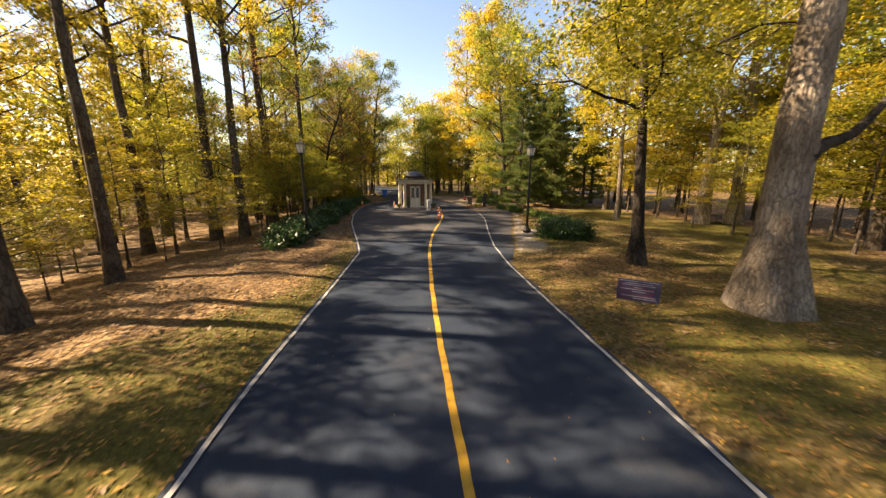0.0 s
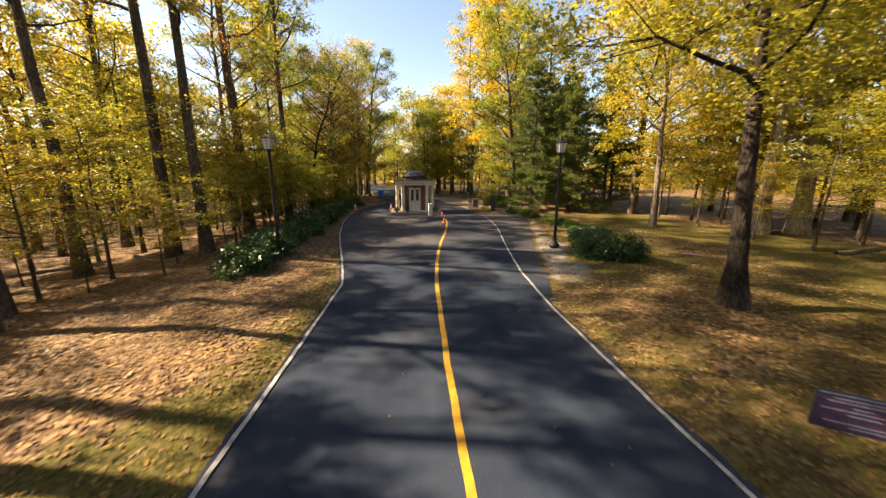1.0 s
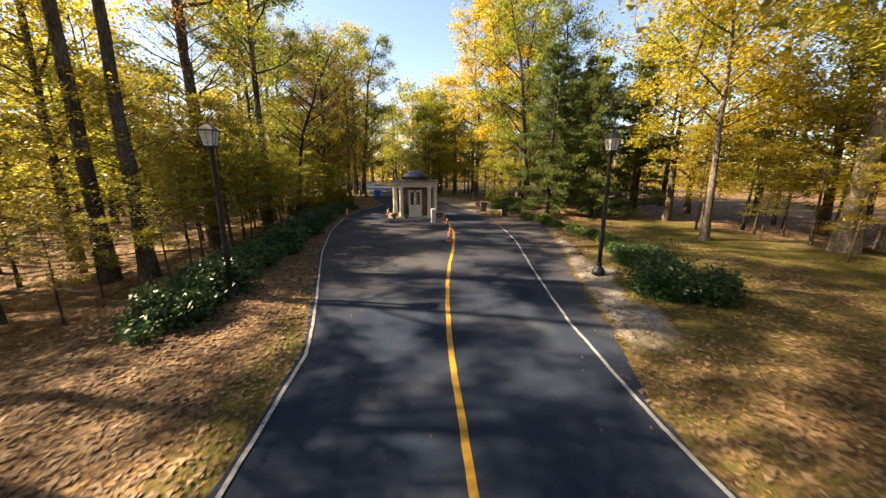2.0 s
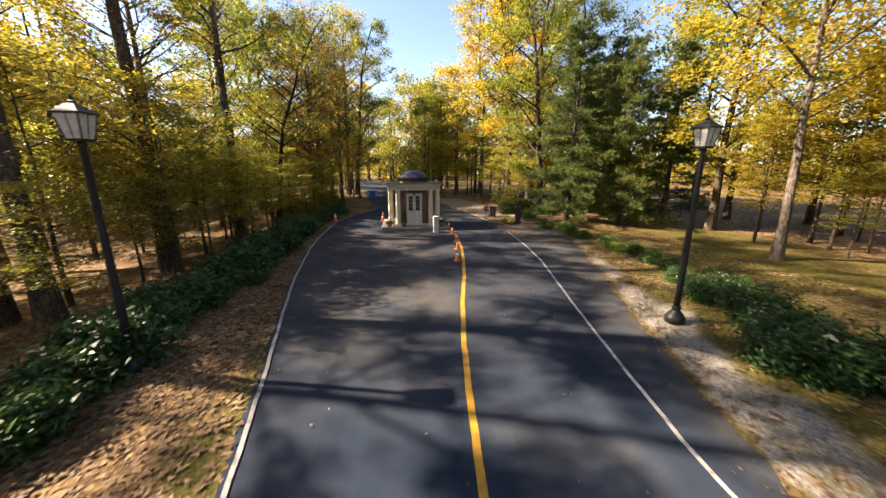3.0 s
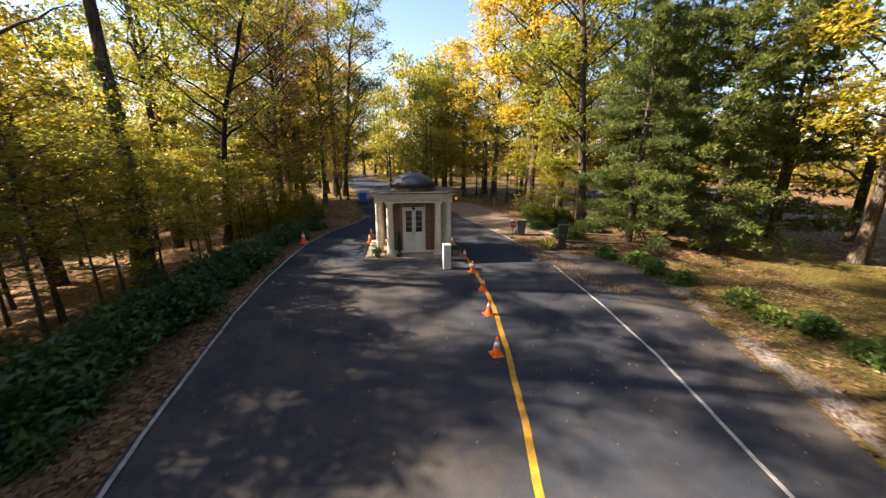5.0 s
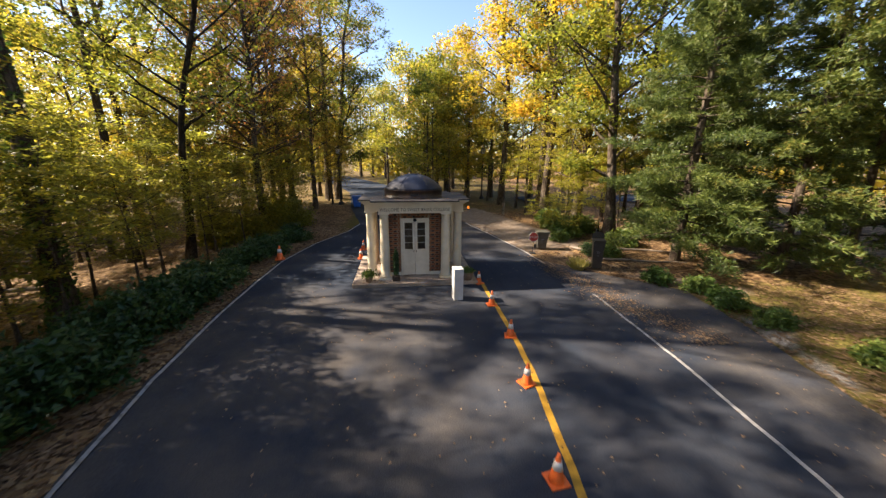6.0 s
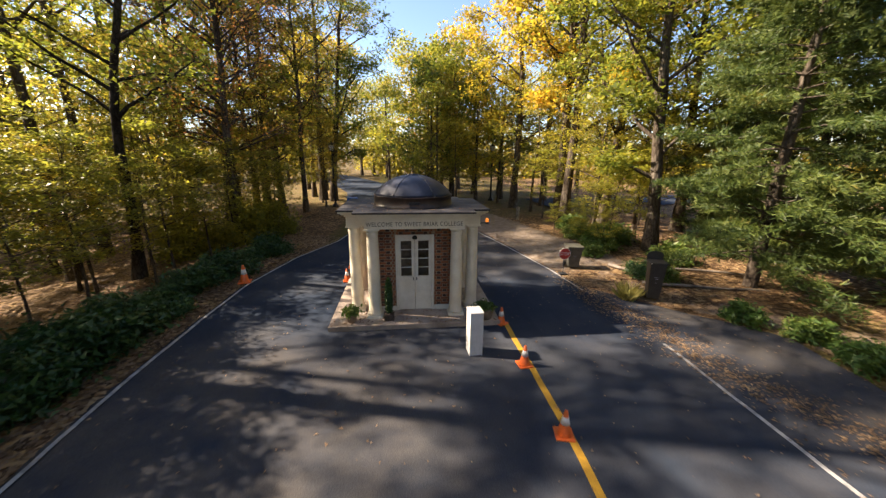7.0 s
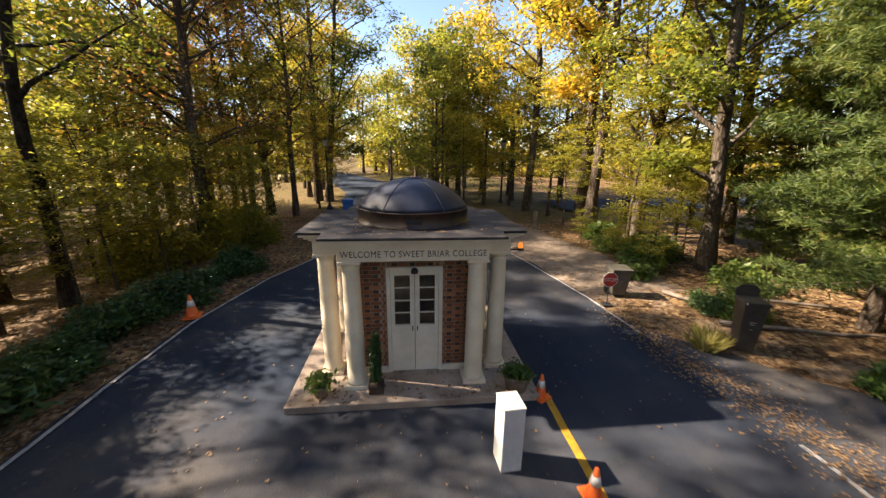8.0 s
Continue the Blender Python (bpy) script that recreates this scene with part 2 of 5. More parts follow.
MORTAR = surface("mortar", [(0.3, (0.22, 0.165, 0.11)), (0.7, (0.34, 0.27, 0.185))], scale=8, fine=60, rough=0.95)
ROOF = surface("roof_sheet", [(0.3, (0.012, 0.012, 0.016)), (0.52, (0.026, 0.025, 0.029)), (0.74, (0.085, 0.075, 0.066))], scale=2.2, fine=18, rough=0.65, spec=0.3, relief=0.15)
DOME = surface("dark_dome_sheet", [(0.3, (0.006, 0.010, 0.024)), (0.55, (0.013, 0.019, 0.040)), (0.75, (0.035, 0.041, 0.062))], scale=2.5, fine=22, rough=0.5, spec=0.35, relief=0.1, depth=0.004)
COPPER = surface("brown_copper", [(0.3, (0.02, 0.012, 0.009)), (0.55, (0.042, 0.023, 0.015)), (0.75, (0.09, 0.05, 0.03))], scale=5, fine=30, rough=0.5, relief=0.15, depth=0.004)
IRON = surface("black_iron", [(0.3, (0.010, 0.011, 0.013)), (0.7, (0.024, 0.025, 0.028))], scale=5, fine=40, rough=0.5, spec=0.35, relief=0.15, depth=0.003)
MILK_GLASS = surface("milk_glass", [(0.3, (0.55, 0.55, 0.53)), (0.7, (0.72, 0.71, 0.68))], scale=8, fine=30, rough=0.25, relief=0.02)
ORANGE = surface("orange_plastic", [(0.3, (0.62, 0.10, 0.012)), (0.7, (0.80, 0.16, 0.02))], scale=6, fine=40, rough=0.5, relief=0.08, depth=0.003)
AMBER = surface("lit_amber_lens", [(0.3, (0.70, 0.16, 0.02)), (0.7, (0.80, 0.22, 0.03))], scale=8, fine=30, rough=0.3, relief=0.02)
AMBER.node_tree.nodes["Principled BSDF"].inputs["Emission Color"].default_value = (1.0, 0.28, 0.03, 1.0)
AMBER.node_tree.nodes["Principled BSDF"].inputs["Emission Strength"].default_value = 0.22
REFLECT = surface("white_collar", [(0.3, (0.6, 0.58, 0.55)), (0.7, (0.75, 0.74, 0.72))], scale=10, fine=50, rough=0.4)
BIN = surface("dark_bin_plastic", [(0.3, (0.012, 0.011, 0.010)), (0.7, (0.03, 0.027, 0.024))], scale=5, fine=60, rough=0.5, relief=0.1, depth=0.003)
BIN_GREEN = surface("grey_green_bin_plastic", [(0.3, (0.05, 0.05, 0.04)), (0.7, (0.10, 0.095, 0.08))], scale=5, fine=60, rough=0.5)
WHITE_METAL = surface("white_painted_metal", [(0.3, (0.48, 0.48, 0.48)), (0.7, (0.62, 0.62, 0.61))], scale=4, fine=30, rough=0.5, relief=0.04, mottle=0.25)
RED = surface("red_sign_sheet", [(0.3, (0.42, 0.03, 0.02)), (0.7, (0.55, 0.05, 0.035))], scale=8, fine=40, rough=0.4)
TERRACOTTA = surface("clay_pot", [(0.3, (0.14, 0.10, 0.075)), (0.7, (0.27, 0.20, 0.15))], scale=7, fine=40, rough=0.9)
SOIL = surface("soil", [(0.3, (0.03, 0.02, 0.014)), (0.7, (0.07, 0.05, 0.035))], scale=10, fine=60, rough=1.0)
NAVY = surface("navy_banner", [(0.3, (0.012, 0.016, 0.05)), (0.7, (0.03, 0.035, 0.085))], scale=5, fine=40, rough=0.6)
NAVY_RED = surface("dark_red_print", [(0.3, (0.05, 0.012, 0.03)), (0.7, (0.10, 0.02, 0.045))], scale=7, fine=40, rough=0.6)
PALE_PRINT = surface("pale_print", [(0.3, (0.14, 0.14, 0.20)), (0.7, (0.26, 0.26, 0.32))], scale=7, fine=40, rough=0.6)
LETTER = surface("dark_lettering", [(0.3, (0.035, 0.03, 0.025)), (0.7, (0.07, 0.06, 0.05))], scale=7, fine=40, rough=0.7)
BLUE = surface("blue_plastic", [(0.3, (0.02, 0.10, 0.42)), (0.7, (0.03, 0.16, 0.55))], scale=7, fine=40, rough=0.45)
DARK_ROOM = surface("dark_interior", [(0.3, (0.05, 0.045, 0.04)), (0.7, (0.09, 0.08, 0.07))], scale=3, fine=20, rough=0.9)
DEADWOOD = surface("dead_wood", [(0.3, (0.10, 0.08, 0.06)), (0.7, (0.26, 0.22, 0.18))], scale=4, stretch=(1, 1, 1), fine=40, rough=0.95)


def glass_material():
    m = bpy.data.materials.new("window_glass")
    m.use_nodes = True
    p = m.node_tree.nodes["Principled BSDF"]
    p.inputs["Base Color"].default_value = (0.9, 0.95, 0.95, 1)
    p.inputs["Roughness"].default_value = 0.02
    p.inputs["Transmission Weight"].default_value = 1.0
    p.inputs["IOR"].default_value = 1.45
    return m


GLASS = glass_material()


def brick_material(name, stops):
    m = bpy.data.materials.new(name)
    m.use_nodes = True
    nt = m.node_tree
    p = nt.nodes["Principled BSDF"]
    info = nt.nodes.new("ShaderNodeObjectInfo")
    grain = noise_of(nt, 45.0, 4.0)
    c = mix(nt, ramp(nt, info.outputs["Random"], stops), ramp(nt, grain, [(0.3, (0.7, 0.7, 0.7)), (0.7, (1.2, 1.2, 1.2))]), 0.8, "MULTIPLY")
    nt.links.new(c, p.inputs["Base Color"])
    p.inputs["Roughness"].default_value = 0.88
    nt.links.new(bump(nt, grain, 0.4, 0.006), p.inputs["Normal"])
    return m


BRICK = brick_material("red_brick", [(0.0, (0.15, 0.052, 0.024)), (0.5, (0.24, 0.085, 0.034)), (1.0, (0.33, 0.135, 0.055))])
BRICK_DARK = brick_material("burnt_brick", [(0.0, (0.04, 0.026, 0.022)), (1.0, (0.10, 0.05, 0.036))])

# ---- mesh helpers ----
def mesh_of(name, verts, faces, smooth=False):
    """A mesh from an array of places and a list of face arrays (each of one width)."""
    me = bpy.data.meshes.new(name)
    verts = np.asarray(verts, dtype=np.float32)
    faces = [np.asarray(f, dtype=np.int32) for f in faces if len(f)]
    loops = np.concatenate([f.ravel() for f in faces])
    sizes = np.concatenate([np.full(len(f), f.shape[1], dtype=np.int32) for f in faces])
    starts = np.concatenate([[0], np.cumsum(sizes)[:-1]]).astype(np.int32)
    me.vertices.add(len(verts))
    me.vertices.foreach_set("co", verts.ravel())
    me.loops.add(len(loops))
    me.loops.foreach_set("vertex_index", loops)
    me.polygons.add(len(sizes))
    me.polygons.foreach_set("loop_start", starts)
    me.polygons.foreach_set("loop_total", sizes)
    me.polygons.foreach_set("use_smooth", np.full(len(sizes), smooth))
    me.update(calc_edges=True)
    me.validate()
    return me


def join(pieces):
    """Several (verts, quads) as one."""
    vs, fs, n = [], [], 0
    for v, f in pieces:
        if len(v):
            vs.append(v)
            fs.append(np.asarray(f) + n)
            n += len(v)
    return np.concatenate(vs), np.concatenate(fs)


def part(name, data, material, parent=None, label="", m=None):
    """Links a mesh or a bmesh as one object, under a thing or a part if one is given."""
    if isinstance(data, bmesh.types.BMesh):
        me = bpy.data.meshes.new(name)
        data.to_mesh(me)
        data.free()
        data = me
    if not data.materials:
        data.materials.append(material)
    ob = new(name, data)
    if parent is not None:
        ob.parent = parent
    if m is not None:
        ob.matrix_basis = m
    return tagged(ob, label)


def thing(name, label, category, m=None, group="", kind=""):
    ob = new(name)
    ob.empty_display_size = 0.2
    if m is not None:
        ob.matrix_basis = m
    return tagged(ob, label, category, group, kind)


def box(bm, x0, x1, y0, y1, z0, z1, bevel=0.0):
    """A box, with bevelled edges, in bm."""
    made = bmesh.ops.create_cube(bm, size=1.0)["verts"]
    bmesh.ops.scale(bm, vec=(x1 - x0, y1 - y0, z1 - z0), verts=made)
    bmesh.ops.translate(bm, vec=((x0 + x1) / 2, (y0 + y1) / 2, (z0 + z1) / 2), verts=made)
    if bevel:
        edges = list({e for v in made for e in v.link_edges})
        bmesh.ops.bevel(bm, geom=edges, offset=bevel, segments=2, affect="EDGES", profile=0.6)
    return bm


def block(*a, bevel=0.0):
    return box(bmesh.new(), *a, bevel=bevel)


def lathe(profile, sides=24, centre=(0, 0, 0), smooth=True):
    """A turned form from (radius, height) pairs."""
    bm = bmesh.new()
    rings = []
    for r, z in profile:
        rings.append([bm.verts.new((centre[0] + r * math.cos(2 * math.pi * k / sides), centre[1] + r * math.sin(2 * math.pi * k / sides), centre[2] + z)) for k in range(sides)])
    for a, b in zip(rings, rings[1:]):
        for k in range(sides):
            f = bm.faces.new((a[k], a[(k + 1) % sides], b[(k + 1) % sides], b[k]))
            f.smooth = smooth
    bm.faces.new(rings[0][::-1])
    bm.faces.new(rings[-1])
    return bm


def tube(path, radii, sides=7):
    """A tapered pipe along a path, as (verts, quads)."""
    path = np.asarray(path, float)
    n = len(path)
    along = np.gradient(path, axis=0)
    along /= np.linalg.norm(along, axis=1)[:, None] + 1e-9
    ref = np.where(np.abs(along[:, 2:3]) > 0.9, np.array([[1.0, 0, 0]]), np.array([[0, 0, 1.0]]))
    u = np.cross(along, ref)
    for i in range(1, n):
        w = u[i - 1] - along[i] * np.dot(u[i - 1], along[i])
        u[i] = w if np.linalg.norm(w) > 1e-6 else u[i]
    u /= np.linalg.norm(u, axis=1)[:, None] + 1e-9
    v = np.cross(along, u)
    a = np.arange(sides) * 2 * np.pi / sides
    radii = np.asarray(radii, float)
    if radii.ndim == 1:
        radii = radii[:, None] * np.ones((1, sides))
    verts = path[:, None] + radii[:, :, None] * (np.cos(a)[None, :, None] * u[:, None] + np.sin(a)[None, :, None] * v[:, None])
    i, k = np.meshgrid(np.arange(n - 1), np.arange(sides), indexing="ij")
    k2 = (k + 1) % sides
    quads = np.stack([i * sides + k, i * sides + k2, (i + 1) * sides + k2, (i + 1) * sides + k], -1).reshape(-1, 4)
    return verts.reshape(-1, 3), quads


def leaves(rng, centres, length, width, flat=0.5, droop=0.0, spread=0.35):
    """A folded four-cornered leaf at every centre, as (verts, quads)."""
    n = len(centres)
    way = rng.normal(size=(n, 3))
    way[:, 2] = way[:, 2] * (1 - flat) - droop
    way /= np.linalg.norm(way, axis=1)[:, None]
    up = rng.normal(size=(n, 3)) * (1 - flat) + np.array([0, 0, flat * 1.6])
    side = np.cross(way, up)
    side /= np.linalg.norm(side, axis=1)[:, None] + 1e-9
    normal = np.cross(side, way)
    size = (1 + spread * rng.normal(size=(n, 1))).clip(0.45, 1.8)
    la, wa = way * length * size / 2, side * width * size / 2
    fold = normal * width * size * 0.18
    tip = normal * length * size * -0.12
    verts = np.stack([centres - la + tip, centres + wa + fold, centres + la + tip, centres - wa + fold], 1).reshape(-1, 3)
    return verts, np.arange(4 * n).reshape(-1, 4)


def small_leaves(rng, centres, length, width, flat=0.5, droop=0.0, spread=0.35):
    """A three-cornered, slightly skewed leaf at every centre, as (verts, triangles)."""
    n = len(centres)
    way = rng.normal(size=(n, 3))
    way[:, 2] = way[:, 2] * (1 - flat) - droop
    way /= np.linalg.norm(way, axis=1)[:, None]
    up = rng.normal(size=(n, 3)) * (1 - flat) + np.array([0, 0, flat * 1.6])
    side = np.cross(way, up)
    side /= np.linalg.norm(side, axis=1)[:, None] + 1e-9
    size = (1 + spread * rng.normal(size=(n, 1))).clip(0.45, 1.8)
    la, wa = way * length * size, side * width * size
    skew = rng.uniform(-0.2, 0.2, (n, 1))
    verts = np.stack([centres - 0.5 * la + 0.1 * wa, centres + (0.2 + skew) * la + 0.55 * wa, centres + 0.5 * la - (0.45 + skew) * wa], 1).reshape(-1, 3)
    return verts, np.arange(3 * n).reshape(-1, 3)


def lerp_path(pairs):
    ys, xs = zip(*pairs)
    return lambda y: np.interp(y, ys, xs)


# ---- the plan of the road ----
LEFT = lerp_path([(-30, -3.1), (4.5, -3.05), (10, -2.75), (15, -2.53), (15.6, -2.6), (18.3, -3.08), (21.7, -3.76), (25, -4.38), (27.3, -4.68), (30, -5.02), (33, -5.2),
                  (36, -5.2), (38.6, -5.1), (41.7, -4.42), (44.8, -3.15), (47.5, -2.65), (55, -4.2), (62, -5.2), (70, -6.4), (80, -9.5), (95, -15), (120, -26)])
RIGHT = lerp_path([(-30, 3.85), (9.2, 3.88), (12.4, 3.92), (16, 4.2), (18.1, 4.52), (21, 5.0), (26.4, 6.0), (29.5, 6.32), (33.2, 6.5), (35, 6.42), (37.3, 6.22), (39.4, 6.02),
                   (43.8, 5.2), (45.8, 4.75), (47.5, 4.4), (55, 2.6), (62, 1.6), (70, 0.6), (80, -1.6), (95, -7), (120, -18)])
YELLOW = lerp_path([(-30, 0.44), (6.1, 0.46), (9.5, 0.53), (14.75, 0.76), (17, 0.96), (19.3, 1.22), (22.3, 1.68), (24.5, 2.12), (27, 2.52), (29.5, 2.83), (31.5, 2.94), (35.2, 2.97)])
EDGE = lerp_path([(-30, 4.0), (12.6, 4.05), (14, 4.65), (16, 5.25), (19, 6.05), (21.3, 6.66), (23.6, 7.5), (26.2, 8.2), (29.2, 9.1), (32, 9.75), (33.6, 9.9), (34.6, 9.0), (35.6, 8.0),
                  (37.2, 6.6), (38.4, 6.25), (39.4, 6.12), (43.8, 5.4), (47.5, 4.6), (55, 2.8), (62, 1.8), (70, 0.8), (80, -1.4), (95, -6.8), (120, -17.8)])


def smooth(a):
    a = np.clip(a, 0, 1)
    return a * a * (3 - 2 * a)


def ground_z(x, y):
    """Height of the ground: level by the road, falling away into the wood on the west side."""
    x, y = np.asarray(x, float), np.asarray(y, float)
    outside = np.maximum(LEFT(y) - 0.15 - x, x - EDGE(y))
    off = smooth(outside / 0.5)
    drop = 0.13 * np.clip(-x - 6.5, 0, 18) * (1 - 0.55 * smooth((y - 45) / 25))
    rough = 0.05 * np.sin(x * 0.9 + 1.3 * np.sin(y * 0.37)) * np.cos(y * 0.71 + x * 0.23) + 0.03 * np.sin(2.3 * x + 1.7 * y)
    rise = 0.10 * smooth((x - EDGE(y) - 0.3) / 3.0)
    return np.where(outside < 0, -0.05, -0.05 + 0.055 * off + off * (rise + rough * smooth(outside / 2.5)) - drop)


def at_ground(x, y, z=0.0, rz=0.0, scale=1.0):
    return pose(x, y, float(ground_z(x, y)) + z, 0, 0, rz) @ Matrix.Scale(scale, 4)


# ---- ground, road and markings ----
def steps(stops):
    out = [stops[0][0]]
    for (a, s), (b, _) in zip(stops, stops[1:]):
        out += list(np.linspace(a, b, max(2, int(round((b - a) / s)) + 1))[1:])
    return np.array(out)


gx = steps([(-700, 160), (-60, 4), (-24, 1.0), (-9, 0.3), (14, 1.0), (30, 4), (70, 160), (710, 1)])
gy = steps([(-600, 140), (-30, 3), (-6, 0.5), (50, 1.2), (75, 4), (130, 150), (900, 1)])
GX, GY = np.meshgrid(gx, gy)
ground_verts = np.stack([GX, GY, ground_z(GX, GY)], -1).reshape(-1, 3)
nx, ny = len(gx), len(gy)
ii, jj = np.meshgrid(np.arange(ny - 1), np.arange(nx - 1), indexing="ij")
ground_quads = np.stack([ii * nx + jj, ii * nx + jj + 1, (ii + 1) * nx + jj + 1, (ii + 1) * nx + jj], -1).reshape(-1, 4)
ground = tagged(part("ground", mesh_of("ground", ground_verts, [ground_quads], True), GROUND), "leaf-strewn grass and woodland floor beside the road", "ground", kind="structure")


def litter_share(x, y):
    """0: lawn, 1: covered with fallen leaves."""
    west = smooth((-x - 2.6 - 4.8 * smooth((10.5 - y) / 7)) / 2.2)
    west = west * (1 - 0.5 * smooth((y - 50) / 10))
    verge = 0.5 * smooth(1 - (x - EDGE(y)) / 1.6) * (x > EDGE(y))
    east = 0.85 * smooth((x - 17 + 0.25 * np.clip(y - 30, -20, 20)) / 6.0)
    north = smooth((y - 31) / 5.0) * (1 - 0.55 * smooth((y - 46) / 8))
    patch = 0.46 - 0.1 * smooth((y - 13) / 4) + 0.15 * np.sin(0.5 * x + 0.8) * np.sin(0.43 * y)
    return np.clip(np.where(x < 0, np.maximum(west, 0.38 * smooth((LEFT(y) - x) / 2)), np.maximum.reduce([verge, east, north * 0.95, patch])), 0, 1)


def gravel_share(x, y):
    d = x - EDGE(y)
    wide = 2.1 - 0.95 * smooth((y - 20) / 5) + 0.25 * np.sin(1.3 * y) + 0.15 * np.sin(3.1 * y + 1)
    strip = smooth(d / 0.3 + 0.2) * smooth((wide - d) / 1.0) * smooth((y - 13) / 2.5) * smooth((33 - y) / 2)
    return np.clip(0.68 * strip, 0, 1)


def bare_share(x, y):
    """Trodden sandy ground beside the road, past the gatehouse and round the bins."""
    d = x - EDGE(y)
    drive = 0.85 * smooth(d / 0.2 + 0.6) * smooth((4.2 - d) / 1.5) * smooth((y - 38) / 2.5) * smooth((57 - y) / 4)
    bins = 0.42 * smooth(d / 0.3 + 0.5) * smooth((3.2 - d) / 1.5) * smooth((y - 31) / 2) * smooth((41 - y) / 2)
    return np.clip(np.maximum(drive, bins), 0, 1)


for key, share in (("litter", litter_share), ("gravel", gravel_share), ("bare", bare_share)):
    at = ground.data.attributes.new(key, "FLOAT", "POINT")
    at.data.foreach_set("value", share(ground_verts[:, 0], ground_verts[:, 1]).astype(np.float32))

road_y = np.arange(-30, 118.1, 0.5)
cols = 14
road_x = (LEFT(road_y) - 0.14)[:, None] + ((EDGE(road_y) - LEFT(road_y) + 0.14))[:, None] * np.linspace(0, 1, cols)[None]
ragged = 0.05 * np.sin(road_y * 2.1) + 0.04 * np.sin(road_y * 5.3 + 1)
road_x[:, -1] += ragged
road_x[:, 0] += 0.4 * ragged
road_verts = np.stack([road_x, np.repeat(road_y[:, None], cols, 1), np.zeros_like(road_x)], -1)
road_verts[:, (0, -1), 2] -= 0.03
ii, jj = np.meshgrid(np.arange(len(road_y) - 1), np.arange(cols - 1), indexing="ij")
road = tagged(part("road", mesh_of("road", road_verts.reshape(-1, 3), [np.stack([ii * cols + jj, ii * cols + jj + 1, (ii + 1) * cols + jj + 1, (ii + 1) * cols + jj], -1).reshape(-1, 4)]), ASPHALT),
              "dark asphalt road dappled with tree shade", "road", kind="structure")


on_pad = smooth((road_x - RIGHT(road_y)[:, None] - 0.15) / 1.3) * smooth((road_y[:, None] - 10) / 5) * smooth((39 - road_y[:, None]) / 3)
worn = 0.6 * smooth((road_y[:, None] - 16) / 8) * smooth((36 - road_y[:, None]) / 3) * (0.45 + 0.55 * smooth((2.2 - road_x) / 1.5))
far_end = 0.5 * smooth((road_y[:, None] - 37) / 3) * smooth((road_x - 2.0) / 2.0)
at = road.data.attributes.new("dust", "FLOAT", "POINT")
at.data.foreach_set("value", np.clip(np.maximum.reduce([0.75 * on_pad, worn, far_end]), 0, 1).astype(np.float32).ravel())


def stripe(name, line, y0, y1, width, material, label):
    y = np.arange(y0, y1 + 0.01, 0.25)
    c = line(y)
    slope = np.gradient(c, y)
    half = width / 2 * np.sqrt(1 + slope ** 2)
    wob = 0.006 * np.sin(y * 3.1) + 0.004 * np.sin(y * 7.7)
    z = np.full_like(y, 0.004)
    v = np.stack([np.stack([c - half + wob, y, z], -1), np.stack([c + half + wob, y, z], -1)], 1).reshape(-1, 3)
    k = np.arange(len(y) - 1) * 2
    part(name, mesh_of(name, v, [np.stack([k, k + 1, k + 3, k + 2], -1)]), material, road, label)


stripe("white_edge_line", LEFT, -28, 47, 0.078, WHITE_LINE, "worn white painted edge line")
stripe("white_edge_line", RIGHT, -28, 33.6, 0.078, WHITE_LINE, "worn white painted edge line")
stripe("white_edge_line", RIGHT, 37.0, 47, 0.08, WHITE_LINE, "worn white painted edge line")
stripe("yellow_centre_line", YELLOW, -28, 35.2, 0.13, YELLOW_LINE, "worn yellow painted centre line")


# ---- the gatehouse ----
GX0, GY0, SLAB = 0.58, 36.7, 0.13
gatehouse = thing("gatehouse", "small cream-columned brick gatehouse with a dark dome", "gatehouse", pose(GX0, GY0, 0))
bm = block(-2.24, 2.22, -1.87, 1.95, -0.05, SLAB, bevel=0.015)
part("slab", bm, CONCRETE, gatehouse, "worn concrete base slab")
HX, HF = 1.2, 0.98          # half sizes of the brick room
TOP = 2.55                  # underside of the beam


def column(x, y):
    """Plain turned column on a square plinth."""
    c = part("column", lathe([(0.188, 0.07), (0.196, 0.10), (0.188, 0.13), (0.17, 0.15), (0.166, 0.4), (0.164, 1.0), (0.156, 1.6), (0.146, 2.25), (0.155, 2.27), (0.155, 2.29), (0.146, 2.31),
                              (0.148, 2.34), (0.18, 2.375)], 28, (0, 0, SLAB)), STONE_PAINT, gatehouse, m=pose(x, y, 0))
    part("plinth", block(-0.215, 0.215, -0.215, 0.215, SLAB, SLAB + 0.07, bevel=0.008), STONE_PAINT, c)
    part("capital", block(-0.19, 0.19, -0.19, 0.19, SLAB + 2.375, TOP, bevel=0.006), STONE_PAINT, c)


for sx in (-1, 1):
    for sy in (-1, 1):
        column(1.09 * sx, 1.28 * sy)
        column(1.605 * sx, 0.8 * sy)


def cross_block(a, b, c, d, z0, z1, bevel=0.0):
    """A block on a cross-shaped plan: half sizes a, b of the wide bar and c, d of the deep one."""
    pts = [(-a, -b), (-c, -b), (-c, -d), (c, -d), (c, -b), (a, -b), (a, b), (c, b), (c, d), (-c, d), (-c, b), (-a, b)]
    bm = bmesh.new()
    low = [bm.verts.new((x, y, z0)) for x, y in pts]
    high = [bm.verts.new((x, y, z1)) for x, y in pts]
    bm.faces.new(low[::-1])
    bm.faces.new(high)
    for k in range(12):
        bm.faces.new((low[k], low[(k + 1) % 12], high[(k + 1) % 12], high[k]))
    if bevel:
        bmesh.ops.bevel(bm, geom=list(bm.edges), offset=bevel, segments=2, affect="EDGES")
    return bm


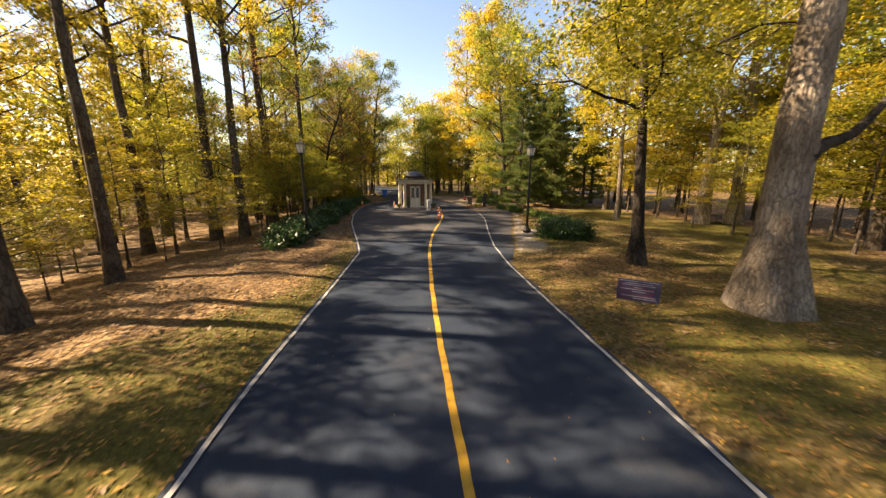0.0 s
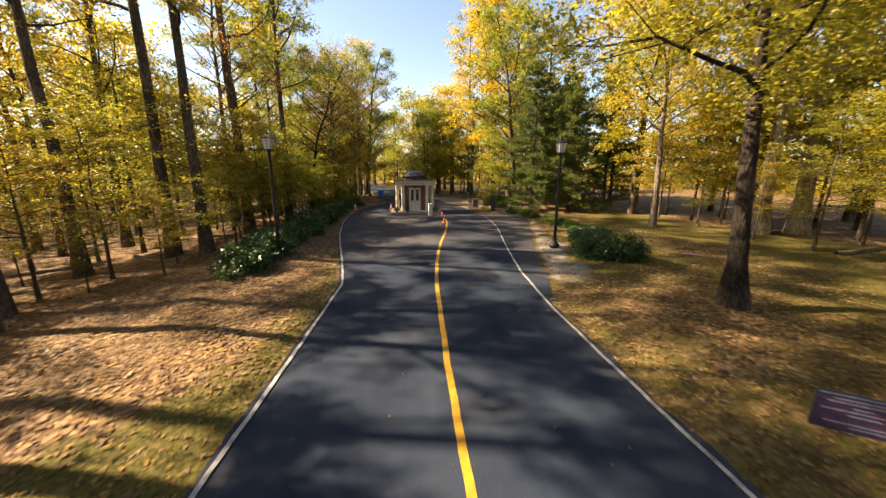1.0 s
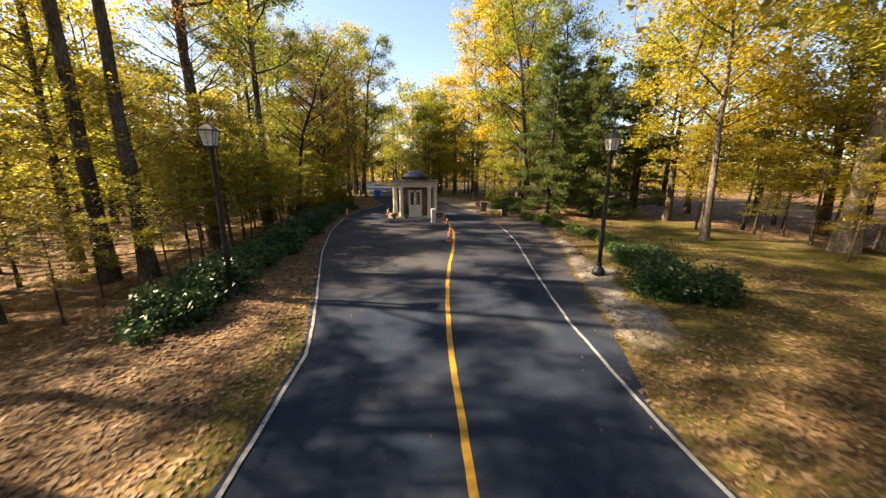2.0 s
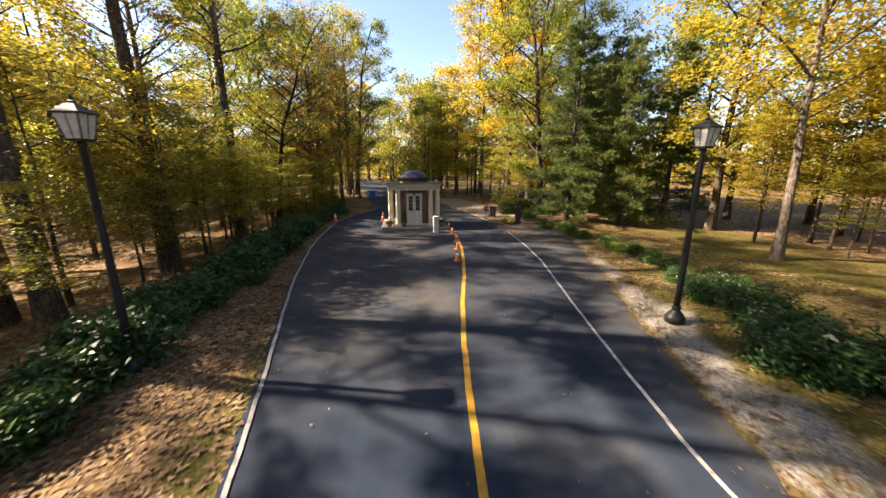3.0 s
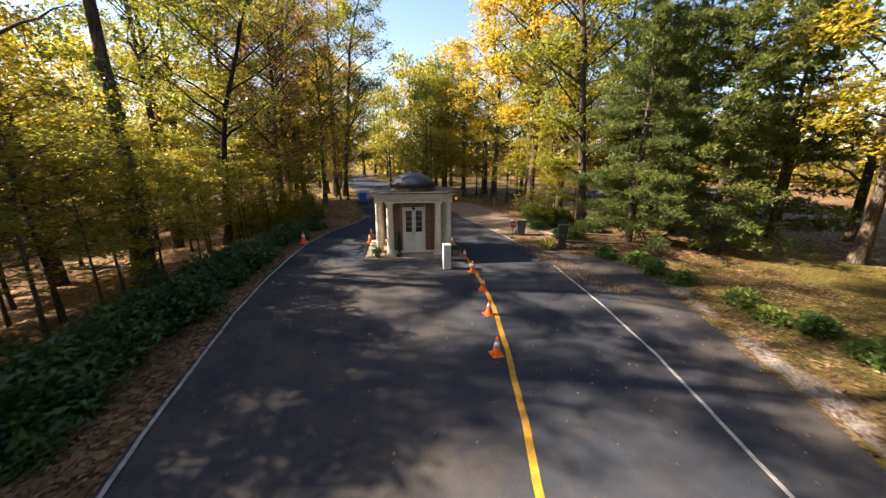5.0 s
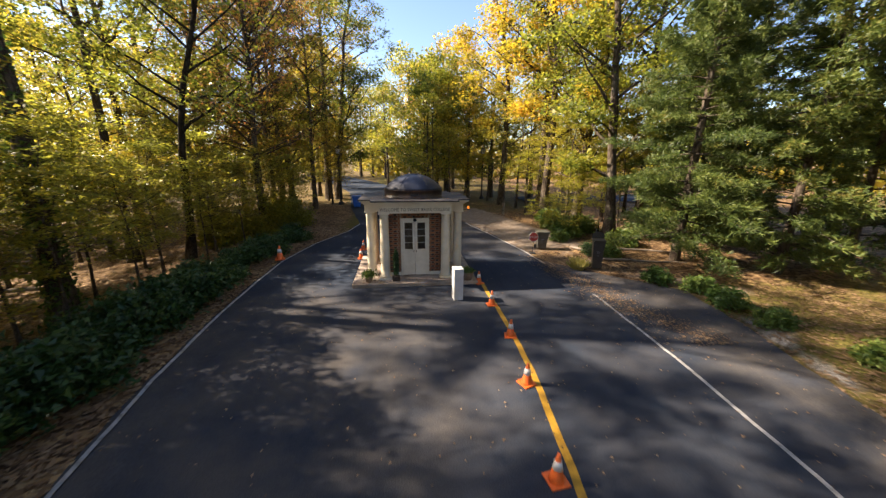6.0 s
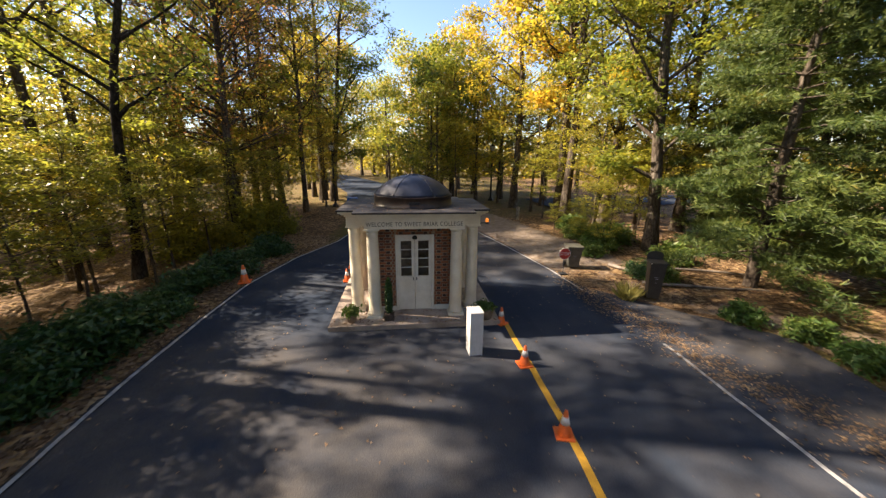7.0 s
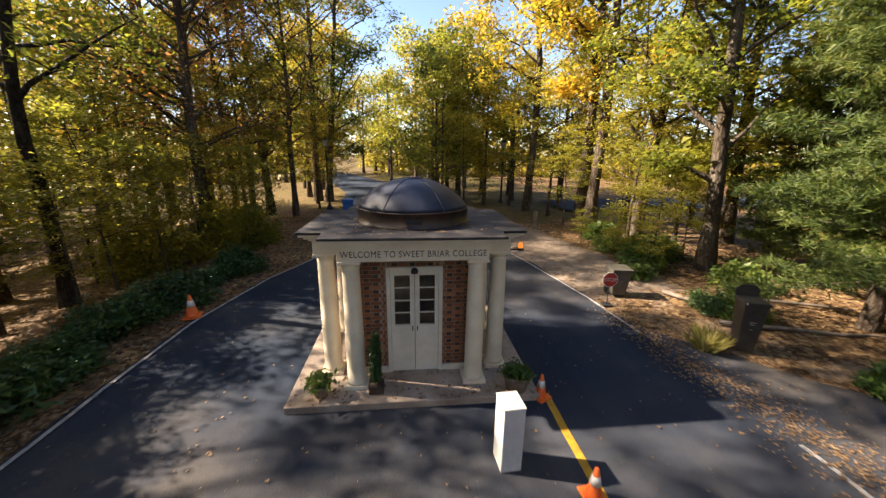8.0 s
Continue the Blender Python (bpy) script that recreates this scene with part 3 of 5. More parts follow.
part("entablature", cross_block(1.78, 0.97, 1.27, 1.45, TOP, TOP + 0.26, 0.006), STONE_PAINT, gatehouse, "cream painted frieze beam")
part("cornice", cross_block(1.82, 1.03, 1.33, 1.51, TOP + 0.26, TOP + 0.31, 0.008), STONE_PAINT, gatehouse)
part("cornice", cross_block(1.88, 1.12, 1.41, 1.58, TOP + 0.31, TOP + 0.36, 0.012), STONE_PAINT, gatehouse)
part("cornice", cross_block(1.94, 1.2, 1.48, 1.65, TOP + 0.36, TOP + 0.41, 0.01), STONE_PAINT, gatehouse)
part("roof", cross_block(1.98, 1.24, 1.52, 1.69, TOP + 0.413, TOP + 0.455, 0.01), ROOF, gatehouse, "weathered grey flat roof sheet")
DRUM = TOP + 0.455
part("drum", lathe([(1.115, 0.0), (1.115, 0.02), (1.1, 0.025), (1.1, 0.262), (1.112, 0.266), (1.112, 0.283), (1.08, 0.285)], 64, (0, 0, DRUM)), COPPER, gatehouse, "brown copper drum below the dome")
part("vent", block(-0.14, 0.14, -1.125, -1.08, DRUM + 0.1, DRUM + 0.18, bevel=0.005), IRON, gatehouse)
arc = [(1.36 * math.sin(a), 0.283 + 1.36 * math.cos(a) - 0.812) for a in np.linspace(0.930, 0.05, 16)]
dome = part("dome", lathe(arc, 64, (0, 0, DRUM)), DOME, gatehouse, "dark blue-black sheet metal dome")
part("cap", lathe([(0.2, 0.808), (0.2, 0.833), (0.02, 0.842)], 24, (0, 0, DRUM)), DOME, dome)
for k in range(6):
    ang = k * math.pi / 3
    seam = np.array([(r * math.cos(ang) * 1.004, r * math.sin(ang) * 1.004, DRUM + z + 0.004) for r, z in arc])
    v, f = tube(seam, np.full(len(seam), 0.007), 6)
    part("seam", mesh_of("seam", v, [f], True), DOME, dome)

# the room: four walls with an opening in front, floor and ceiling
T = 0.2
wall_core = bmesh.new()
DX0, DX1, DTOP = -0.52, 0.52, 2.295
yf = -HF + 0.03
box(wall_core, -HX + 0.02, DX0, yf, yf + T, SLAB, TOP)
box(wall_core, DX1, HX - 0.02, yf, yf + T, SLAB, TOP)
box(wall_core, DX0, DX1, yf, yf + T, DTOP, TOP)
box(wall_core, -HX + 0.02, -HX + 0.02 + T, yf + T, HF, SLAB, 1.0)
box(wall_core, -HX + 0.02, -HX + 0.02 + T, yf + T, HF, 2.1, TOP)
box(wall_core, -HX + 0.02, -HX + 0.02 + T, yf + T, -0.5, 1.0, 2.1)
box(wall_core, -HX + 0.02, -HX + 0.02 + T, 0.5, HF, 1.0, 2.1)
box(wall_core, HX - 0.02 - T, HX - 0.02, yf + T, HF, SLAB, 1.0)
box(wall_core, HX - 0.02 - T, HX - 0.02, yf + T, HF, 2.1, TOP)
box(wall_core, HX - 0.02 - T, HX - 0.02, yf + T, -0.5, 1.0, 2.1)
box(wall_core, HX - 0.02 - T, HX - 0.02, 0.5, HF, 1.0, 2.1)
box(wall_core, -HX + 0.02 + T, HX - 0.02 - T, HF - T, HF, SLAB, TOP)
brick_wall = part("brick_wall", wall_core, MORTAR, gatehouse, "red brick wall with burnt headers in pale mortar")
part("ceiling_board", block(-HX + 0.23, HX - 0.23, yf + 0.21, HF - 0.21, TOP - 0.04, TOP - 0.004), DARK_ROOM, gatehouse)
part("base_board", block(-HX + 0.03, DX0 - 0.005, yf - 0.05, yf - 0.004, SLAB, SLAB + 0.12, bevel=0.006), DOOR_PAINT, gatehouse)
part("base_board", block(DX1 + 0.005, HX - 0.03, yf - 0.05, yf - 0.004, SLAB, SLAB + 0.12, bevel=0.006), DOOR_PAINT, gatehouse)

# double door with glazed upper halves
door_frame = bmesh.new()
box(door_frame, DX0, DX0 + 0.07, yf - 0.045, yf + 0.1, SLAB, DTOP, 0.005)
box(door_frame, DX1 - 0.07, DX1, yf - 0.045, yf + 0.1, SLAB, DTOP, 0.005)
box(door_frame, DX0 + 0.07, DX1 - 0.07, yf - 0.045, yf + 0.1, DTOP - 0.09, DTOP, 0.005)
door_frame = part("door_frame", door_frame, DOOR_PAINT, gatehouse, "cream painted door frame")
for sx, x0 in ((-1, -0.447), (1, 0.005)):
    x1 = x0 + 0.442
    a, b = x0 + (0.07 if sx < 0 else 0.085), x1 - (0.085 if sx < 0 else 0.07)
    d = bmesh.new()
    box(d, x0, a, yf - 0.02, yf + 0.03, SLAB + 0.012, DTOP - 0.095, 0.003)
    box(d, b, x1, yf - 0.02, yf + 0.03, SLAB + 0.012, DTOP - 0.095, 0.003)
    box(d, a, b, yf - 0.02, yf + 0.03, SLAB + 0.012, 1.13, 0.003)
    box(d, a, b, yf - 0.02, yf + 0.03, 2.13, DTOP - 0.095, 0.003)
    leaf = part("door_leaf", d, DOOR_PAINT, gatehouse, "cream door leaf, glazed above")
    h = (2.13 - 1.13) / 4
    for k in range(4):
        part("pane", block(a, b, yf + 0.002, yf + 0.008, 1.13 + h * k + (0.009 if k else 0), 1.13 + h * (k + 1) - (0.009 if k < 3 else 0)), GLASS, leaf)
    for k in range(1, 4):
        part("glazing_bar", block(a, b, yf - 0.014, yf + 0.024, 1.13 + h * k - 0.009, 1.13 + h * k + 0.009, bevel=0.002), DOOR_PAINT, leaf)
    part("handle", block((x1 - 0.05) if sx < 0 else (x0 + 0.03), (x1 - 0.03) if sx < 0 else (x0 + 0.05), yf - 0.06, yf - 0.02, 1.02, 1.1, bevel=0.004), IRON, leaf)
part("door_lamp", lathe([(0.03, 0.0), (0.062, 0.015), (0.07, 0.05), (0.05, 0.095), (0.02, 0.11)], 20, (0, yf - 0.1, 2.185)), IRON, gatehouse, "small round dark lamp above the door")
# side windows
for sx in (-1, 1):
    w = bmesh.new()
    xo = sx * (HX - 0.06)
    lo, hi = min(xo, xo - sx * 0.08), max(xo, xo - sx * 0.08)
    box(w, lo, hi, -0.5, -0.43, 1.0, 2.1, 0.004)
    box(w, lo, hi, 0.43, 0.5, 1.0, 2.1, 0.004)
    box(w, lo, hi, -0.43, 0.43, 1.0, 1.07, 0.004)
    box(w, lo, hi, -0.43, 0.43, 2.03, 2.1, 0.004)
    box(w, lo, hi, -0.02, 0.02, 1.07, 2.03, 0.003)
    w = part("side_window", w, DOOR_PAINT, gatehouse)
    for ya, yb in ((-0.43, -0.02), (0.02, 0.43)):
        part("pane", block(min(lo, hi) + 0.03, min(lo, hi) + 0.038, ya, yb, 1.07, 2.03), GLASS, w)

lamp_box = part("amber_beacon", block(1.92, 2.02, -1.0, -0.9, TOP + 0.02, TOP + 0.07, bevel=0.006), IRON, gatehouse, "small amber beacon on a bracket under the cornice")
part("beacon_lens", lathe([(0.045, 0.0), (0.045, 0.07), (0.03, 0.1), (0.01, 0.108)], 16, (1.97, -0.95, TOP + 0.07)), AMBER, lamp_box, "glowing amber lens")
part("bracket", block(1.78, 1.925, -0.965, -0.935, TOP + 0.03, TOP + 0.055), IRON, lamp_box)

# letters on the frieze
font = bpy.data.curves.new("inscription", "FONT")
font.body = "WELCOME TO SWEET BRIAR COLLEGE"
font.size, font.extrude, font.align_x, font.space_character = 0.155, 0.004, "CENTER", 1.1
letters = bpy.data.objects.new("inscription", font)
scene.collection.objects.link(letters)
bpy.context.view_layer.update()
text_mesh = bpy.data.meshes.new_from_object(letters.evaluated_get(bpy.context.evaluated_depsgraph_get()))
wide = max(v.co.x for v in text_mesh.vertices) - min(v.co.x for v in text_mesh.vertices)
bpy.data.objects.remove(letters)


def letters_apart(me, material, parent, m):
    """Each letter of a text as a part of its own."""
    src = bmesh.new()
    src.from_mesh(me)
    bmesh.ops.remove_doubles(src, verts=src.verts, dist=1e-5)
    left = set(src.verts)
    while left:
        grp, todo = set(), [next(iter(left))]
        while todo:
            w = todo.pop()
            if w in grp:
                continue
            grp.add(w)
            todo += [e.other_vert(w) for e in w.link_edges]
        left -= grp
        order = sorted(grp, key=lambda q: q.index)
        at_index = {q: k for k, q in enumerate(order)}
        one = bpy.data.meshes.new("letter")
        faces = {f for q in grp for f in q.link_faces}
        one.from_pydata([q.co[:] for q in order], [], [[at_index[q] for q in f.verts] for f in sorted(faces, key=lambda f: f.index)])
        part("letter", one, material, parent, m=m)
    src.free()


board = part("inscription_ground", block(-1.23, 1.23, -1.4532, -1.45, TOP + 0.05, TOP + 0.22), STONE_PAINT, gatehouse, "cream band with dark carved welcome lettering")
letters_apart(text_mesh, LETTER, board, pose(0, -1.456, TOP + 0.075, 90, 0, 0) @ Matrix.Diagonal((2.44 / wide, 1, 1, 1)))


# ---- small things at the gatehouse ----
def planter(name, x, y, r, h, plant_r, plant_h, n, label, seed):
    rng = np.random.default_rng(seed)
    p = thing(name, label, "planter", pose(x, y, SLAB))
    part("pot", lathe([(r * 0.72, 0), (r * 0.95, h * 0.7), (r, h * 0.85), (r * 1.06, h * 0.87), (r * 1.06, h), (r * 0.93, h), (r * 0.9, h * 0.9)], 24), TERRACOTTA, p)
    c = rng.normal(size=(n, 3)) * np.array([plant_r, plant_r, plant_h]) * 0.5 + np.array([0, 0, h + plant_h * 0.45])
    c = c[c[:, 2] > h]
    part("plant", mesh_of("plant", *[(lambda v, f: (v, [f]))(*leaves(rng, c, 0.11, 0.045, 0.3))][0]), SHRUB, p)


planter("flower_pot", -1.1, 35.12, 0.15, 0.22, 0.2, 0.12, 420, "clay pot of low green plants on the slab", 3)
planter("flower_pot", 2.42, 35.05, 0.25, 0.31, 0.22, 0.07, 520, "wide clay pot with low green plants", 4)
rng = np.random.default_rng(8)
topiary = thing("potted_evergreen", "narrow dark evergreen in a square wooden pot", "planter", pose(-0.13, 35.17, SLAB))
part("pot", block(-0.13, 0.13, -0.12, 0.12, 0, 0.16, bevel=0.012), SOIL, topiary)
part("stem", lathe([(0.02, 0.18), (0.015, 0.9), (0.005, 1.0)], 8), BARK, topiary)
hh = rng.uniform(0.22, 1.16, 2600)
rr = 0.095 * np.sqrt(rng.uniform(0, 1, 2600)) * np.clip((1.2 - hh) / 0.3, 0.15, 1)
aa = rng.uniform(0, 2 * np.pi, 2600)
v, f = leaves(rng, np.stack([rr * np.cos(aa), rr * np.sin(aa), hh], -1), 0.075, 0.02, 0.0)
part("foliage", mesh_of("foliage", v, [f]), LAUREL, topiary)

pedestal = thing("card_reader_pedestal", "white painted metal pedestal standing on the asphalt", "pedestal", pose(1.85, 33.6, 0, 0, 0, 4))
part("body", block(-0.15, 0.15, -0.18, 0.18, 0.0, 1.02, bevel=0.012), WHITE_METAL, pedestal)
part("top_plate", block(-0.155, 0.155, -0.185, 0.185, 1.021, 1.04, bevel=0.006), WHITE_METAL, pedestal)
part("reader_plate", block(-0.162, -0.151, -0.1, 0.1, 0.72, 0.95, bevel=0.004), REFLECT, pedestal)


def cone(m):
    c = thing("traffic_cone", "orange traffic cone with a white collar on the road", "traffic cone", m, "traffic cones by the gatehouse")
    part("base", block(-0.15, 0.15, -0.15, 0.15, 0.0, 0.03, bevel=0.01), ORANGE, c)
    part("body", lathe([(0.115, 0.028), (0.105, 0.05), (0.025, 0.46), (0.018, 0.465)], 20), ORANGE, c)
    part("collar", lathe([(0.0745, 0.225), (0.0490, 0.355)], 20), REFLECT, c)
    return c


first_cone = cone(pose(2.21, 26.87, 0, 0, 0, 8))
for x, y, rz in ((2.56, 29.06, 22), (2.82, 31.0, -12), (2.83, 32.97, 5), (2.85, 34.92, 30), (-1.75, 38.6, 10), (-1.8, 40.2, 0)):
    copy_thing(first_cone, pose(x, y, 0, 0, 0, rz))
copy_thing(first_cone, pose(-5.3, 38.8, 0.0, 0, 0, 15) @ Matrix.Scale(1.35, 4))
copy_thing(first_cone, pose(2.45, 38.9, 0.0, 0, 0, 18) @ Matrix.Scale(1.5, 4))


# ---- street lamps ----
def street_lamp(m):
    s = thing("street_lamp", "black iron post lamp with a four-sided milk glass lantern", "street lamp", m, "post lamps along the road")
    part("base", lathe([(0.25, 0.0), (0.25, 0.14), (0.235, 0.17), (0.17, 0.26), (0.11, 0.34), (0.095, 0.37), (0.115, 0.4), (0.115, 0.44), (0.085, 0.47)], 20), IRON, s)
    part("pole", lathe([(0.082, 0.46), (0.08, 1.5), (0.07, 3.0), (0.062, 4.55), (0.08, 4.58), (0.08, 4.62), (0.06, 4.65)], 16), IRON, s)
    lan = part("lantern", block(-0.14, 0.14, -0.14, 0.14, 4.65, 4.70, bevel=0.008), IRON, s, "black lantern frame")
    lo, hi, z0, z1 = 0.135, 0.205, 4.70, 5.12
    for sx in (-1, 1):
        for sy in (-1, 1):
            v, f = tube([(sx * lo, sy * lo, z0 - 0.01), (sx * hi, sy * hi, z1 + 0.01)], [0.014, 0.014], 6)
            part("corner_bar", mesh_of("corner_bar", v, [f]), IRON, lan)
    for k in range(4):
        c, si = math.cos(k * math.pi / 2), math.sin(k * math.pi / 2)
        turn = lambda x, y, z: (c * x - si * y, si * x + c * y, z)
        bm = bmesh.new()
        a = [bm.verts.new(turn(*p)) for p in ((-lo + 0.012, -lo + 0.003, z0), (lo - 0.012, -lo + 0.003, z0), (hi - 0.012, -hi + 0.003, z1), (-hi + 0.012, -hi + 0.003, z1))]
        b = [bm.verts.new(turn(*p)) for p in ((-lo + 0.012, -lo + 0.009, z0), (lo - 0.012, -lo + 0.009, z0), (hi - 0.012, -hi + 0.009, z1), (-hi + 0.012, -hi + 0.009, z1))]
        bm.faces.new(a)
        bm.faces.new(b[::-1])
        for q in range(4):
            bm.faces.new((a[q], b[q], b[(q + 1) % 4], a[(q + 1) % 4]))
        part("glass_pane", bm, MILK_GLASS, lan)
        v, f = tube([turn(0, -lo - 0.002, z0), turn(0, -hi - 0.002, z1)], [0.008, 0.008], 5)
        part("glazing_bar", mesh_of("glazing_bar", v, [f]), IRON, lan)
    part("lantern_roof", lathe([(0.335, 5.12), (0.335, 5.15), (0.25, 5.19), (0.12, 5.28), (0.06, 5.31), (0.06, 5.34), (0.035, 5.36), (0.03, 5.40), (0.012, 5.45)], 4, smooth=False), IRON, s).rotation_euler = (0, 0, math.pi / 4)
    return s


first_lamp = street_lamp(pose(7.28, 19.98, 0.02, 0, 0, 10))
copy_thing(first_lamp, at_ground(-5.95, 19.1, 0.0, 0))
copy_thing(first_lamp, at_ground(8.7, 60.3, 0.0, 0))
copy_thing(first_lamp, at_ground(-5.6, 57.5, 0.0, 0))


# ---- yard sign, bins, stop paddle ----
yard_sign = thing("yard_sign", "dark navy printed yard sign on wire stakes", "sign", at_ground(5.42, 6.35, 0.0, -34))
part("panel", block(-0.47, 0.47, -0.006, 0.006, 0.58, 1.12, bevel=0.002), NAVY, yard_sign)
for k in range(5):
    part("print_band", block(-0.44, 0.40 - 0.05 * (k % 2), -0.0085, -0.0065, 0.62 + 0.09 * k, 0.655 + 0.09 * k), NAVY_RED, yard_sign)
rng = np.random.default_rng(5)
for z, x0, x1 in ((1.085, -0.44, 0.43), (1.03, -0.30, 0.30), (0.985, -0.35, 0.36), (0.925, -0.10, 0.08), (0.875, -0.40, 0.34), (0.82, -0.14, 0.16), (0.70, -0.36, 0.38), (0.65, -0.1, 0.4)):
    part("print_line", block(x0, x1, -0.011, -0.009, z - 0.009, z + 0.009), PALE_PRINT, yard_sign)
for x in (-0.3, 0.3):
    v, f = tube([(x, 0.008, -0.1), (x, 0.008, 1.0)], [0.005, 0.005], 6)
    part("stake", mesh_of("stake", v, [f]), IRON, yard_sign)


def wheelie_bin(name, label, m, w, h, material, lid_up):
    b = thing(name, label, "bin", m)
    bm = block(-w / 2, w / 2, -w / 2, w / 2, 0.06, h, bevel=0.02)
    for vert in bm.verts:
        s = 0.72 + 0.28 * (vert.co.z - 0.06) / (h - 0.06)
        vert.co.x *= s
        vert.co.y *= s
    part("body", bm, material, b)
    part("rim", block(-w / 2 - 0.02, w / 2 + 0.02, -w / 2 - 0.02, w / 2 + 0.02, h - 0.05, h - 0.003, bevel=0.01), material, b)
    if lid_up:
        lid = block(-w / 2, w / 2, w / 2 + 0.025, w / 2 + 0.06, h - 0.1, h + 0.15)
        bmesh.ops.subdivide_edges(lid, edges=[e for e in lid.edges if abs(e.verts[0].co.x - e.verts[1].co.x) > 0.1], cuts=9)
        for vert in lid.verts:
            if vert.co.z > h:
                vert.co.z += 0.11 * math.sqrt(max(0.0, 1 - (2 * vert.co.x / w) ** 2))
        bmesh.ops.bevel(lid, geom=[e for e in lid.edges if len(e.link_faces) == 2 and e.calc_face_angle() > 1.0], offset=0.01, segments=2, affect="EDGES")
        part("lid", lid, material, b, "raised lid with an arched top")
        part("stripe", block(-w * 0.48, -w * 0.43, -w / 2 - 0.026, -w / 2 - 0.021, h - 0.045, h - 0.008), REFLECT, b)
    else:
        part("lid", block(-w / 2 - 0.03, w / 2 + 0.03, -w / 2 - 0.04, w / 2 + 0.03, h, h + 0.05, bevel=0.015), material, b)
    for k, (z, ww) in enumerate(((0.62, 0.16), (0.58, 0.1), (0.48, 0.05))):
        front = -w / 2 * (0.72 + 0.28 * (z * h - 0.06) / (h - 0.06))
        part("print_line", block(-ww * w / 1.2, ww * w / 1.2, front - 0.008, front + 0.01, z * h - 0.007, z * h + 0.007), PALE_PRINT, b)
    for sx in (-1, 1):
        wheel = lathe([(0.02, -0.03), (0.1, -0.03), (0.11, -0.015), (0.11, 0.015), (0.1, 0.03), (0.02, 0.03)], 16)
        part("wheel", wheel, IRON, b, m=pose(sx * (w * 0.36 + 0.05), w * 0.36, 0.11, 0, 90, 0))
    return b


wheelie_bin("litter_bin", "tall dark plastic wheeled bin with its lid raised", at_ground(8.05, 36.1, 0.02, -22), 0.46, 1.24, BIN, True)
wheelie_bin("litter_bin", "grey-brown wheeled bin with closed lid", at_ground(7.0, 39.4, 0.02, -8), 0.56, 0.86, BIN_GREEN, False)
wheelie_bin("recycling_bin", "small blue plastic bin far beyond the gatehouse", at_ground(-3.9, 55.6, 0.03, 10), 0.8, 1.0, BLUE, False)

paddle = thing("stop_sign", "red octagonal stop paddle on a thin stand", "sign", pose(6.32, 38.72, 0.0, 0, 0, -6))
part("plate", lathe([(0.235, -0.006), (0.235, 0.006)], 8, smooth=False), REFLECT, paddle, m=pose(0, 0, 0.80, 90, 0, 0) @ pose(0, 0, 0, 0, 0, 22.5))
part("face", lathe([(0.218, 0.0068), (0.218, 0.009)], 8, smooth=False), RED, paddle, m=pose(0, 0, 0.80, 90, 0, 0) @ pose(0, 0, 0, 0, 0, 22.5))
sf = bpy.data.curves.new("stop_letters", "FONT")
sf.body, sf.size, sf.extrude, sf.align_x = "STOP", 0.16, 0.001, "CENTER"
so = bpy.data.objects.new("stop_letters", sf)
scene.collection.objects.link(so)
bpy.context.view_layer.update()
stop_mesh = bpy.data.meshes.new_from_object(so.evaluated_get(bpy.context.evaluated_depsgraph_get()))
bpy.data.objects.remove(so)
letters_apart(stop_mesh, REFLECT, paddle, pose(0, -0.0105, 0.745, 90, 0, 0))
v, f = tube([(0, 0.02, 0.0), (0, 0.02, 0.75)], [0.014, 0.014], 8)
part("post", mesh_of("post", v, [f]), IRON, paddle)
part("foot", block(-0.14, 0.14, -0.12, 0.16, 0.0, 0.04, bevel=0.01), IRON, paddle)

far_post = thing("marker_post", "short pale wooden post in the leaves", "post", at_ground(8.0, 49.6))
part("shaft", block(-0.09, 0.09, -0.09, 0.09, -0.05, 0.85, bevel=0.02), BARK_PALE, far_post)
part("cap", block(-0.1, 0.1, -0.1, 0.1, 0.85, 0.9, bevel=0.015), BARK_PALE, far_post)

# ornamental grass beside the tall bin
rng = np.random.default_rng(17)
tussock = thing("ornamental_grass", "yellowing clump of long grass beside the tall bin", "grass clump", at_ground(7.35, 36.25))
n = 260
a, r = rng.uniform(0, 2 * np.pi, n), rng.uniform(0.0, 0.22, n)
root = np.stack([r * np.cos(a), r * np.sin(a), np.zeros(n)], -1)
tip = root + np.stack([np.cos(a) * rng.uniform(0.05, 0.4, n), np.sin(a) * rng.uniform(0.05, 0.4, n), rng.uniform(0.25, 0.6, n)], -1)
sd = np.stack([-np.sin(a), np.cos(a), np.zeros(n)], -1) * 0.013
v = np.stack([root - sd, root + sd, (root + tip) / 2 + sd + np.array([0, 0, 0.06]), tip, (root + tip) / 2 - sd + np.array([0, 0, 0.06])], 1).reshape(-1, 3)
part("blades", mesh_of("blades", v, [np.arange(5 * n).reshape(-1, 5)]), DRY_GRASS, tussock)

# a parking strip seen between the trunks
px = np.linspace(12.5, 46, 30)
lot = np.stack([np.stack([px, 55 + 0.12 * (px - 12) + 0.3 * np.sin(px), ground_z(px, 0 * px + 55) + 0.12], -1), np.stack([px, 61 + 0.12 * (px - 12), ground_z(px, 0 * px + 60) + 0.12], -1)], 1).reshape(-1, 3)
k = np.arange(29) * 2
tagged(part("parking_strip", mesh_of("parking_strip", lot, [np.stack([k, k + 2, k + 3, k + 1], -1)]), ASPHALT), "pale worn asphalt lot seen between the trees", "road", kind="structure")


